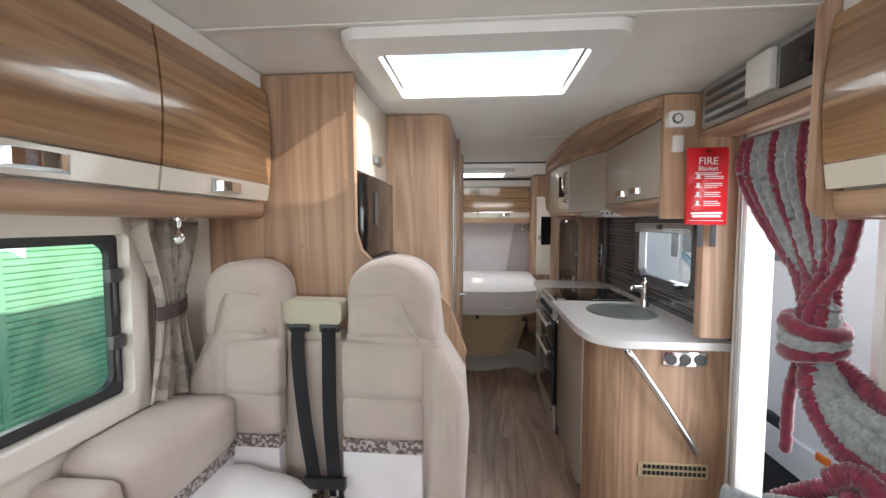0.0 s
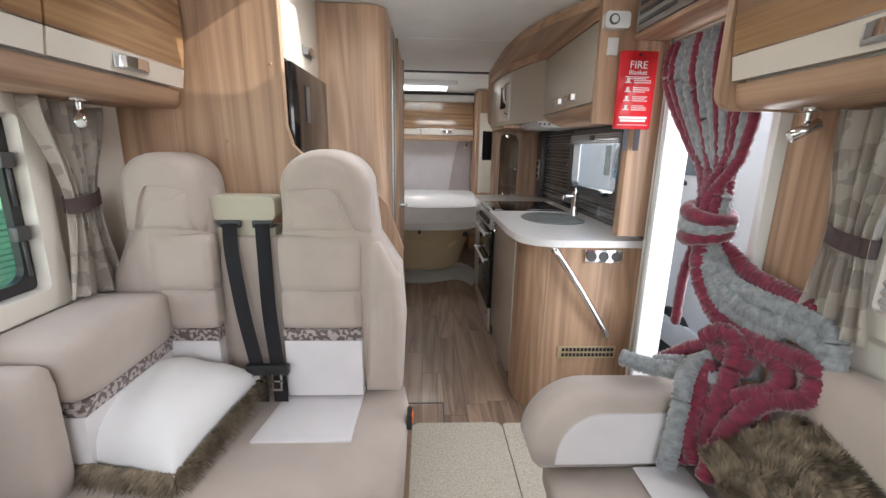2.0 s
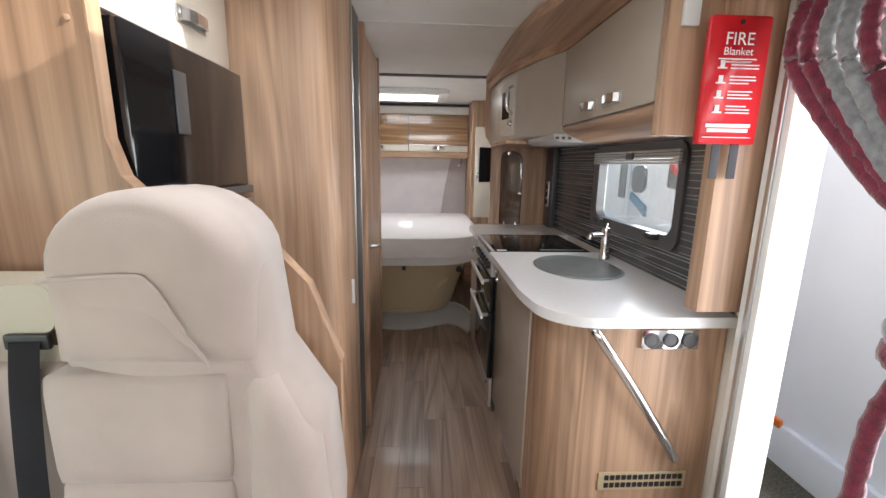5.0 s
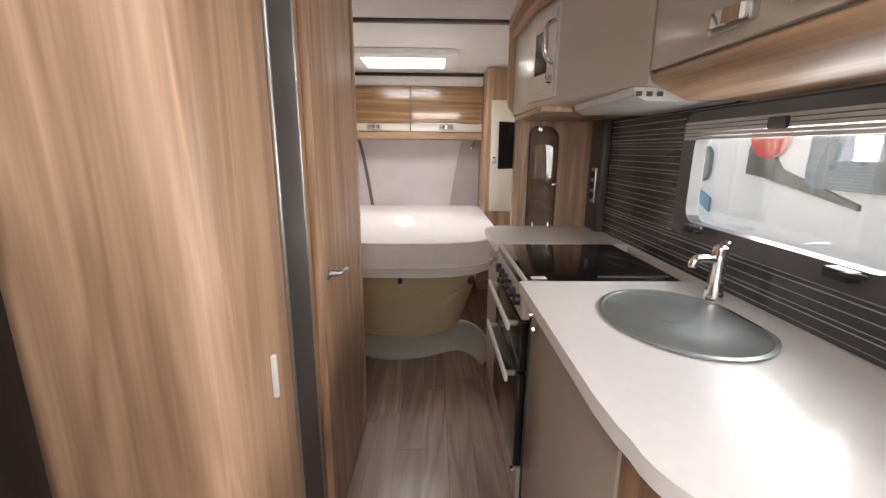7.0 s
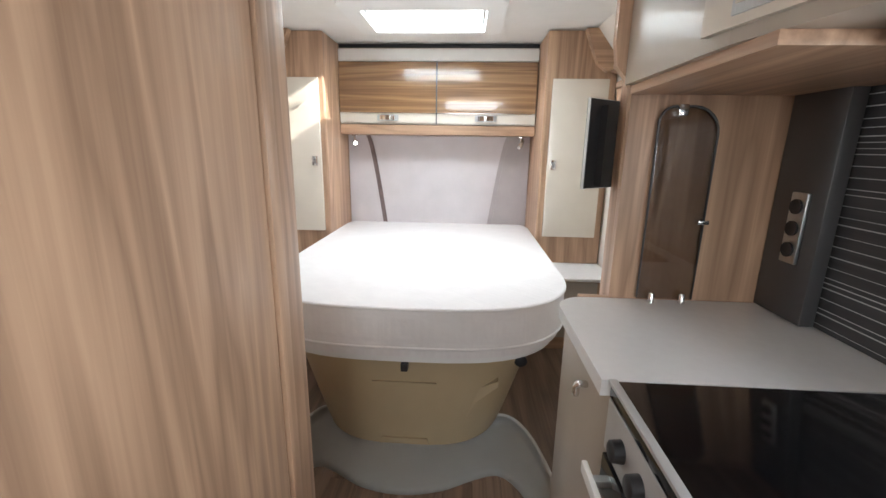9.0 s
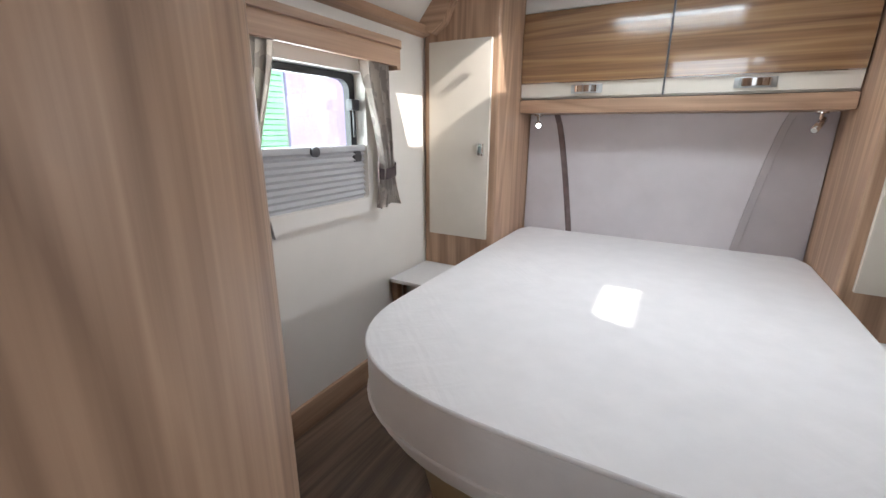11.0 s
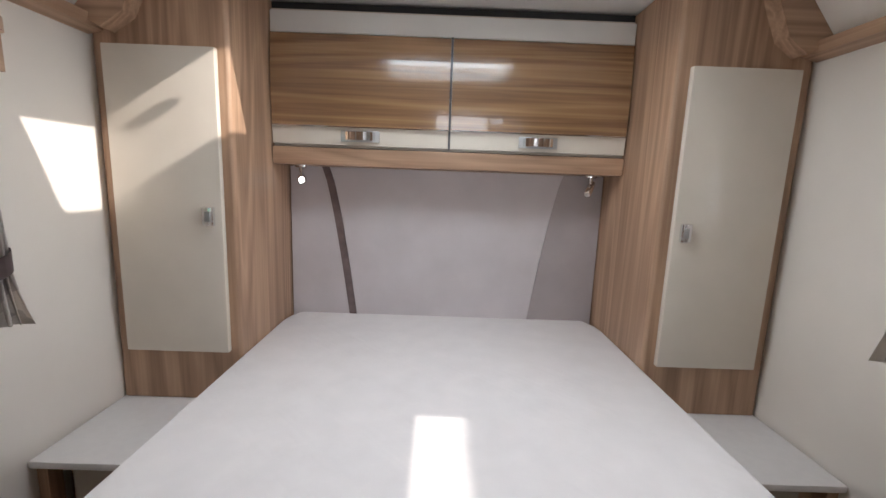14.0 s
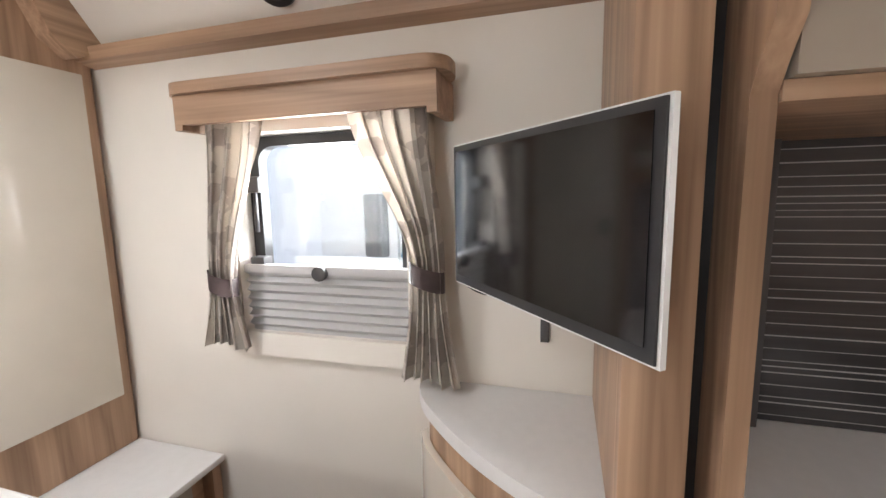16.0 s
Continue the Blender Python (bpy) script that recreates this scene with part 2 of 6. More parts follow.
def knot(table, v):
    i = 0
    while i < len(table) - 2 and v > table[i + 1][0]:
        i += 1
    (a, b), (c, d) = table[i], table[i + 1]
    return b + (d - b) * (v - a) / (c - a)


def sized(p):
    """A point at its true place: bedroom points are brought to size, others stay."""
    if not bedroom_on:
        return Vector(p)
    return Vector((knot(ROOM_X, p[0]), knot(ROOM_Y, p[1]), knot(ROOM_Z, p[2])))


def finish(name, bm, mat, parent=None, bevel=0.0, smooth=False, seg=2, base=None):
    """Object from a bmesh in world coordinates; a part is set relative to its parent's place."""
    if bevel:
        bmesh.ops.bevel(bm, geom=[e for e in bm.edges if e.is_manifold and e.calc_face_angle(0) > 0.5], offset=bevel, segments=seg, affect="EDGES", profile=0.6)
    if bedroom_on:
        for v in bm.verts:
            v.co = sized(v.co)
    bmesh.ops.recalc_face_normals(bm, faces=bm.faces)
    if parent is not None:
        o = Vector(parent["at"])
    elif base is not None:
        o = Vector(base)
    else:
        lo = [min(v.co[k] for v in bm.verts) for k in range(3)]
        hi = [max(v.co[k] for v in bm.verts) for k in range(3)]
        o = Vector(((lo[0] + hi[0]) / 2, (lo[1] + hi[1]) / 2, lo[2]))
    bmesh.ops.translate(bm, verts=bm.verts, vec=-o)
    for f in bm.faces:
        f.smooth = smooth or bool(bevel)
    me = bpy.data.meshes.new(name)
    bm.to_mesh(me)
    bm.free()
    me.materials.append(mat)
    if bevel and not smooth:
        me.set_sharp_from_angle(angle=radians(50))
    ob = new(name, me)
    if parent is not None:
        ob.parent = parent
    else:
        ob.location = o
    ob["at"] = tuple(o)
    return ob


def thing(name, at, label="", category="", group="", kind=""):
    at = sized(at)
    e = new(name)
    e.location = at
    e["at"] = tuple(at)
    e.empty_display_size = 0.05
    return tagged(e, label, category, group, kind)


def add_box(bm, a, b):
    m = Matrix.LocRotScale([(p + q) / 2 for p, q in zip(a, b)], None, [abs(q - p) for p, q in zip(a, b)])
    bmesh.ops.create_cube(bm, size=1, matrix=m)


def box(name, a, b, mat, parent=None, bevel=0.003, seg=2, smooth=False):
    bm = bmesh.new()
    add_box(bm, a, b)
    return finish(name, bm, mat, parent, min(bevel, 0.45 * min(abs(q - p) for p, q in zip(a, b))), smooth, seg)


def place(u, v, w, axis):
    return {"x": (w, u, v), "y": (u, w, v), "z": (u, v, w)}[axis]


def add_prism(bm, pts, axis, w0, w1):
    """Extrude an outline (u, v) between w0 and w1 along an axis."""
    lo = [bm.verts.new(place(u, v, w0, axis)) for u, v in pts]
    hi = [bm.verts.new(place(u, v, w1, axis)) for u, v in pts]
    bm.faces.new(lo)
    bm.faces.new(hi[::-1])
    n = len(pts)
    for i in range(n):
        bm.faces.new((lo[i], hi[i], hi[(i + 1) % n], lo[(i + 1) % n]))


def prism(name, pts, axis, w0, w1, mat, parent=None, bevel=0.003, smooth=False, seg=2):
    bm = bmesh.new()
    add_prism(bm, pts, axis, w0, w1)
    return finish(name, bm, mat, parent, bevel, smooth, seg)


def arc(cx, cy, r, a0, a1, n=8):
    return [(cx + r * math.cos(radians(a0 + (a1 - a0) * i / n)), cy + r * math.sin(radians(a0 + (a1 - a0) * i / n))) for i in range(n + 1)]


def rounded(u0, v0, u1, v1, r, n=5):
    return arc(u1 - r, v0 + r, r, -90, 0, n) + arc(u1 - r, v1 - r, r, 0, 90, n) + arc(u0 + r, v1 - r, r, 90, 180, n) + arc(u0 + r, v0 + r, r, 180, 270, n)


def smooth_path(pts, n=8):
    """Points on a smooth curve through the given ones."""
    p = [Vector(q) for q in pts]
    out = []
    for i in range(len(p) - 1):
        a, b, c, d = p[max(i - 1, 0)], p[i], p[i + 1], p[min(i + 2, len(p) - 1)]
        for k in range(n):
            t = k / n
            out.append(0.5 * (2 * b + (c - a) * t + (2 * a - 5 * b + 4 * c - d) * t * t + (3 * b - a - 3 * c + d) * t ** 3))
    return out + [p[-1]]


def add_tube(bm, path, r, sides=8, fuzz=0.0, flat=1.0):
    rings = []
    for i, p in enumerate(path):
        d = (path[min(i + 1, len(path) - 1)] - path[max(i - 1, 0)]).normalized()
        u = d.cross(Vector((0.13, 0.05, 1) if abs(d.z) < 0.9 else (0, 1, 0.1))).normalized()
        v = d.cross(u)
        k = r * (0.75 if i in (0, len(path) - 1) else 1)
        ring = []
        for j in range(sides):
            a = 2 * math.pi * j / sides
            q = k * (1 + fuzz * (random.random() - 0.5) * 2.6 + fuzz * 0.7 * math.sin(i * 2.2 + 0.6 * math.sin(i * 0.37)))
            ring.append(bm.verts.new(p + u * math.cos(a) * q + v * math.sin(a) * q * flat))
        rings.append(ring)
    for a, b in zip(rings, rings[1:]):
        for j in range(sides):
            bm.faces.new((a[j], a[(j + 1) % sides], b[(j + 1) % sides], b[j]))
    bm.faces.new(rings[0][::-1])
    bm.faces.new(rings[-1])


def tube(name, pts, r, mat, parent=None, sides=8, n=6, fuzz=0.0, flat=1.0):
    bm = bmesh.new()
    add_tube(bm, smooth_path(pts, n) if n else [Vector(p) for p in pts], r, sides, fuzz, flat)
    return finish(name, bm, mat, parent, 0, True)


def add_lathe(bm, profile, cx, cy, n=24, axis="z"):
    rings = []
    for r, h in profile:
        rings.append([bm.verts.new(place(cx + r * math.cos(2 * math.pi * k / n), cy + r * math.sin(2 * math.pi * k / n), h, axis)) for k in range(n)])
    for a, b in zip(rings, rings[1:]):
        for k in range(n):
            bm.faces.new((a[k], a[(k + 1) % n], b[(k + 1) % n], b[k]))
    bm.faces.new(rings[0][::-1])
    bm.faces.new(rings[-1])


def lathe(name, profile, cx, cy, mat, parent=None, n=24, axis="z"):
    bm = bmesh.new()
    add_lathe(bm, profile, cx, cy, n, axis)
    ob = finish(name, bm, mat, parent, 0, True)
    ob.data.set_sharp_from_angle(angle=radians(40))
    return ob


def wall_with_holes(name, axis, w0, w1, u0, u1, v0, v1, holes, mat):
    """A thick wall in pieces around rectangular openings (u0, v0, u1, v1), sorted along u."""
    bm = bmesh.new()
    def piece(a, b, c, d):
        if b - a > 1e-4 and d - c > 1e-4:
            add_box(bm, place(a, c, w0, axis), place(b, d, w1, axis))
    at = u0
    for a, c, b, d in sorted(holes):
        piece(at, a, v0, v1)
        piece(a, b, v0, c)
        piece(a, b, d, v1)
        at = b
    piece(at, u1, v0, v1)
    return tagged(finish(name, bm, mat), kind="structure")


def cushion(name, a, b, mat, parent=None, puff=0.03, round_=0.05):
    """A soft block with rounded edges and slightly domed faces."""
    bm = bmesh.new()
    add_box(bm, a, b)
    bmesh.ops.subdivide_edges(bm, edges=bm.edges, cuts=5, use_grid_fill=True)
    c = Vector([(p + q) / 2 for p, q in zip(a, b)])
    h = Vector([abs(q - p) / 2 for p, q in zip(a, b)])
    r = min(round_, 0.9 * min(h))
    for v in bm.verts:
        d = v.co - c
        inner = Vector([max(-(h[k] - r), min(h[k] - r, d[k])) for k in range(3)])
        out = d - inner
        if out.length > 1e-6:
            d = inner + out.normalized() * r
        f = 1
        for k in range(3):
            g = 1 - (d[k] / h[k]) ** 2 * 0.9
            f *= max(0.1, g) ** 0.33
        v.co = c + d + (out.normalized() * puff * f if out.length > 1e-6 else Vector())
    return finish(name, bm, mat, parent, 0, True)


# ---- structure ----
XL, XR, XB, YF, YB, ZC = -0.43, 1.70, 1.60, -1.6, 5.75, 1.98
SKY_F, SKY_R = (0.29, 1.53, 0.94, 1.97), (0.27, 4.82, 0.85, 5.18)
wall_with_holes("wall_left", "x", XL - 0.05, XL, YF, 4.0, -0.3, 2.04, [(-0.2, 0.92, 1.36, 1.40)], WALL)
wall_with_holes("wall_right", "x", XR, XR + 0.05, YF, 4.16, -0.3, 2.04, [(-0.2, 0.98, 1.06, 1.42), (1.42, -0.3, 1.97, 1.76), (2.44, 1.08, 3.2, 1.43)], WALL)
wall_with_holes("wall_front", "y", YF - 0.05, YF, XL - 0.05, XR + 0.05, -0.3, 2.04, [(-0.3, 1.05, 1.55, 1.85)], WALL)
wall_with_holes("wall_return", "y", 3.955, 4.001, -0.64, XL - 0.051, -0.3, 2.1, [], WALL)
bedroom_on = True
wall_with_holes("wall_left_rear", "x", XL - 0.05, XL, 3.834, YB, -0.3, 2.04, [(4.28, 1.08, 4.80, 1.56)], WALL)
wall_with_holes("wall_right_rear", "x", XB, XB + 0.05, 3.95, YB, -0.3, 2.04, [(4.385, 1.06, 4.815, 1.56)], WALL)
wall_with_holes("wall_rear", "y", YB, YB + 0.05, XL - 0.05, XB + 0.05, -0.3, 2.04, [], WALL)
bedroom_on = False


def ceiling():
    global bedroom_on
    x0, y0, x1, y1 = [v + d for v, d in zip(SKY_F, (-0.006, -0.006, 0.006, 0.006))]
    bm = bmesh.new()
    for a, b in (((XL, YF), (XR, y0)), ((XL, y0), (x0, y1)), ((x1, y0), (XR, y1)), ((XL, y1), (XR, 4.05))):
        add_box(bm, (*a, ZC), (*b, ZC + 0.06))
    tagged(finish("ceiling", bm, CEIL), "smooth off-white caravan ceiling lining", "ceiling", kind="structure")
    bm = bmesh.new()
    add_box(bm, (-0.62, 4.051, ZC + 0.012), (1.79, 4.185, 2.12))
    tagged(finish("ceiling_step", bm, CEIL), "off-white lintel over the bedroom opening", "lintel", kind="structure")
    bedroom_on = True
    u0, v0, u1, v1 = [v + d for v, d in zip(SKY_R, (-0.006, -0.006, 0.006, 0.006))]
    bm = bmesh.new()
    for a, b in (((XL, 4.0), (XB, v0)), ((XL, v0), (u0, v1)), ((u1, v0), (XB, v1)), ((XL, v1), (XB, YB))):
        add_box(bm, (*a, ZC), (*b, ZC + 0.06))
    tagged(finish("ceiling", bm, CEIL), "smooth off-white bedroom ceiling lining", "ceiling", kind="structure")
    bedroom_on = False
    tagged(box("trim", (XL, 1.38, ZC - 0.006), (XR, 1.40, ZC - 0.001), CEIL, bevel=0.002), "flat ceiling joint strip", "trim", kind="structure")
    tagged(box("trim", (XL, 2.95, ZC - 0.005), (XR, 2.97, ZC - 0.001), CEIL, bevel=0.002), "flat ceiling joint strip", "trim", kind="structure")


ceiling()


def skylight(s, label):
    x0, y0, x1, y1 = s
    t = thing("skylight", ((x0 + x1) / 2, (y0 + y1) / 2, ZC), label, "skylight", kind="structure")
    bm = bmesh.new()
    out, inn = rounded(x0 - 0.09, y0 - 0.13, x1 + 0.09, y1 + 0.05, 0.06), rounded(x0, y0, x1, y1, 0.02)
    n = len(out)
    for z0, z1 in ((ZC - 0.035, ZC - 0.004),):
        a = [bm.verts.new((*p, z1)) for p in out]
        b = [bm.verts.new((p[0] * 0.985 + 0.015 * (x0 + x1) / 2, p[1] * 0.985 + 0.015 * (y0 + y1) / 2, z0)) for p in out]
        c = [bm.verts.new((*p, z0)) for p in inn]
        d = [bm.verts.new((*p, ZC + 0.09)) for p in inn]
        for r, q in ((a, b), (b, c), (c, d)):
            for i in range(n):
                bm.faces.new((r[i], r[(i + 1) % n], q[(i + 1) % n], q[i]))
    finish("frame", bm, WHITEPL, t, 0, True).data.set_sharp_from_angle(angle=radians(35))
    p = box("pane", (x0 - 0.02, y0 - 0.02, ZC + 0.095), (x1 + 0.02, y1 + 0.02, ZC + 0.10), PANE, t, 0)
    p.visible_shadow = False
    for x in (x0 + 0.006, x1 - 0.018):
        box("blind_rail", (x, y0 + 0.02, ZC - 0.02), (x + 0.012, y1 - 0.02, ZC - 0.008), STEEL, t, 0.002)
    box("catch", ((x0 + x1) / 2 - 0.02, y0 + 0.2, ZC + 0.07), ((x0 + x1) / 2 + 0.02, y0 + 0.23, ZC + 0.085), WHITEPL, t, 0.004)


skylight(SKY_F, "white framed roof light with open blind in the ceiling")
bedroom_on = True
skylight(SKY_R, "small white framed roof light above the bed")
bedroom_on = False


def coves():
    for x, s, y0, y1, nm in ((XL, 1, 3.95, 5.25, "left"), (XB, -1, 3.92, 5.25, "right")):
        tagged(prism("trim", [(x, 1.80), (x + s * 0.003, 1.80), (x + s * 0.14, ZC - 0.002), (x, ZC - 0.002)], "y", y0, y1, WALL, bevel=0), "sloped cream cornice panel under the ceiling", "cornice", kind="structure")
        tagged(prism("trim", [(x, 1.755), (x + s * 0.03, 1.765), (x + s * 0.035, 1.795), (x, 1.815)], "y", y0, y1, WOOD_Y, bevel=0.004), "rounded oak foil rail below the cornice", "trim", kind="structure")


bedroom_on = True
coves()
bedroom_on = False

FLOOR = tagged(box("floor", (-0.6, YF, -0.05), (XR + 0.02, 6.19, -0.004), JOINT, bevel=0), "dark oak effect vinyl plank floor", "floor", kind="structure")
ZF = 0.20

# ---- built-in furniture: lounge ----
def bow_handle(parent, c, axis, out, w=0.1):
    """Chrome bow handle centred at c; axis: along 'x' or 'y'; out: outward vector."""
    o = Vector(out)
    d = Vector((1, 0, 0)) if axis == "x" else Vector((0, 1, 0))
    bm = bmesh.new()
    pts = [Vector(c) + d * (w / 2) * k + o * h for k, h in ((-1, 0.0), (-0.85, 0.022), (-0.4, 0.03), (0.4, 0.03), (0.85, 0.022), (1, 0.0))]
    up = Vector((0, 0, 1))
    rows = []
    for p in pts:
        rows.append([bm.verts.new(p + up * s * 0.014 + o * t) for s, t in ((-1, 0), (1, 0), (1, -0.006), (-1, -0.006))])
    for a, b in zip(rows, rows[1:]):
        for k in range(4):
            bm.faces.new((a[k], a[(k + 1) % 4], b[(k + 1) % 4], b[k]))
    bm.faces.new(rows[0][::-1])
    bm.faces.new(rows[-1])
    finish("handle", bm, CHROME, parent, 0.002)
    q = Vector(c) + o * 0.002
    lo, hi = q - d * (w * 0.62) - up * 0.019 - o * 0.001, q + d * (w * 0.62) + up * 0.019 + o * 0.003
    box("handle_plate", lo, hi, STEEL, parent, 0.001)


def locker_row(side, wall, face, y0, y1, splits, zb=1.445, label=""):
    """Overhead lockers along a side wall: shelf, carcass, doors of gloss oak over a cream strip."""
    s = 1 if side == "left" else -1
    t = thing("overhead_locker", ((wall + face) / 2, (y0 + y1) / 2, zb), label, "locker")
    f = face
    prof = [(wall, zb), (f - s * 0.02, zb), (f - s * 0.004, zb + 0.012), (f, zb + 0.03), (f + s * 0.002, zb + 0.06), (wall, zb + 0.06)]
    prism("shelf", prof, "y", y0, y1, WOOD_Y, t, 0.004)
    prism("carcass", [(wall, zb + 0.061), (f - s * 0.022, zb + 0.061), (f - s * 0.02, 1.90), (f - s * 0.02, 1.975), (wall, 1.975)], "y", y0 + 0.001, y1 - 0.001, CREAM, t, 0)
    box("top_rail", (f - s * 0.02, y0, 1.918), (f + s * 0.004, y1, 1.975), CEIL, t, 0.008)
    for a, b in zip(splits, splits[1:]):
        def bowed(z0, z1, n, k0, k1):
            outer = []
            for i in range(n + 1):
                z = z0 + (z1 - z0) * i / n
                h = (z - (zb + 0.06)) / (1.915 - zb - 0.06)
                outer.append((f + s * (0.002 + 0.035 * math.sin(math.pi * min(1, max(0, 0.15 + 0.7 * h)))), z))
            return outer + [(u - s * 0.018, z) for u, z in outer[::-1]]
        d = prism("door", bowed(zb + 0.128, 1.912, 8, 0, 1), "y", a + 0.004, b - 0.004, GLOSS_Y, t, 0.002)
        tagged(d, "glossy oak door panel")
        tagged(prism("strip", bowed(zb + 0.066, zb + 0.124, 3, 0, 1), "y", a + 0.004, b - 0.004, CREAM, d, 0.002), "cream gloss lower strip")
        tagged(box("bead", (f + s * 0.01, a + 0.006, zb + 0.1235), (f + s * 0.028, b - 0.006, zb + 0.1285), CHROME, d, 0), "chrome bead")
        bow_handle(d, (f + s * 0.024, (a + b) / 2, zb + 0.095), "y", (s, 0, 0), 0.11)
    return t


locker_row("left", XL, -0.2, -0.1, 1.735, (-0.1, 0.6, 1.2, 1.735), label="glossy oak overhead lockers with cream strips and chrome handles")


def right_locker():
    t = locker_row("right", XR, 1.45, -0.3, 1.31, (-0.3, 0.5, 1.31), label="glossy oak overhead lockers above the side bench")
    prof = rounded(1.408, 1.44, XR, 1.975, 0.05)
    tagged(prism("end_panel", prof, "y", 1.312, 1.335, WOOD_Z, t, 0.006), "rounded oak foil end panel")


right_locker()


def tall_unit():
    """Full-height oak block: seat-back panel, fridge housing, washroom with rounded corners."""
    t = thing("washroom_block", (0.0, 2.9, 0), "full height oak foil washroom and fridge block", "cabinet")
    z = 1.975
    pan = [(XL + 0.002, 0.0), (0.56, 0.0), (0.56, 0.95), (0.50, 1.12), (0.43, 1.20), (0.30, 1.25), (0.22, 1.275), (0.165, 1.33), (0.145, 1.40), (0.142, z), (XL + 0.002, z)]
    tagged(prism("panel", pan, "y", 1.75, 1.775, WOOD_Z, t, 0.003), "oak foil panel with a swept curved edge")
    prism("edging", [(u + 0.004, v) for u, v in pan[2:10]] + [(u - 0.0005, v) for u, v in pan[2:10]][::-1], "y", 1.744, 1.779, WOOD_Z, t, 0)
    box("carcass", (XL + 0.002, 1.78, 0.0), (0.10, 2.345, z), WOOD_Z, t, 0)
    box("plinth", (0.10, 1.78, 0.0), (0.44, 2.34, 0.14), WOOD_Z, t, 0.002)
    d = box("door", (0.105, 1.782, 1.635), (0.135, 2.335, 1.968), CREAM, t, 0.004)
    bow_handle(d, (0.136, 2.12, 1.71), "y", (1, 0, 0), 0.11)
    x0, x1, r = XL + 0.002, 0.45, 0.09
    foot = [(x0, 2.348)] + arc(x1 - r, 2.348 + r, r, -90, 0, 8) + [(x1, 2.68), (x1, 2.86), (x1, 3.02)] + arc(0.10, 3.65, 0.35, 0, 90, 18) + [(x0, 4.0)]
    tagged(prism("wall", foot, "z", 0.0, z, WOOD_Z, t, 0.0, False), "oak foil wall with rounded corners").data.set_sharp_from_angle(angle=radians(30))
    box("grey_strip", (0.4505, 2.69, 0.02), (0.456, 2.855, z - 0.01), GREYDK, t, 0.001)
    for y in (2.685, 2.86):
        box("chrome_bead", (0.4505, y - 0.004, 0.02), (0.459, y + 0.004, z - 0.01), STEEL, t, 0.002)
    box("frame", (0.4505, 2.915, 0.0), (0.475, 2.955, z - 0.01), WOOD_Z, t, 0.004)
    box("frame", (0.4505, 3.56, 0.0), (0.475, 3.60, z - 0.01), WOOD_Z, t, 0.004)
    d = box("door", (0.4505, 2.96, 0.02), (0.468, 3.555, z - 0.03), WOOD_Z, t, 0.004)
    box("hinge", (0.451, 2.56, 0.80), (0.462, 2.571, 0.90), WHITEPL, t, 0.002)
    lathe("rose", [(0.022, 0.468), (0.022, 0.474), (0.012, 0.478), (0.010, 0.505)], 3.015, 0.95, STEEL, d, 16, "x")
    tube("lever", [(0.50, 3.015, 0.95), (0.512, 3.03, 0.95), (0.514, 3.085, 0.946)], 0.008, STEEL, d)
    for xx, zz in ((0.11, 1.60), (0.11, 1.83), (-0.06, 1.34)):
        lathe("screw_cap", [(0.006, 1.7495), (0.006, 1.747), (0.003, 1.7455)], xx, zz, WOOD_X, t, 10, "y")


tall_unit()


def fridge():
    t = thing("fridge", (0.2, 2.06, 0.14), "tall glossy black fridge freezer in an oak housing", "fridge")
    box("body", (0.103, 1.785, 0.142), (0.13, 2.335, 1.628), BLACK, t, 0.002)
    for z0, z1 in ((0.16, 1.245), (1.262, 1.62)):
        d = box("door", (0.131, 1.79, z0), (0.168, 2.33, z1), BLACKG, t, 0.006)
        zz = z1 - 0.012 if z0 < 1 else z0 + 0.012
        box("handle", (0.169, 1.80, zz - 0.012), (0.186, 2.32, zz + 0.012), STEEL if z0 < 1 else GREYDK, d, 0.004)
    box("control", (0.169, 1.95, 1.42), (0.173, 2.0, 1.56), GREYDK, t, 0.003)


fridge()


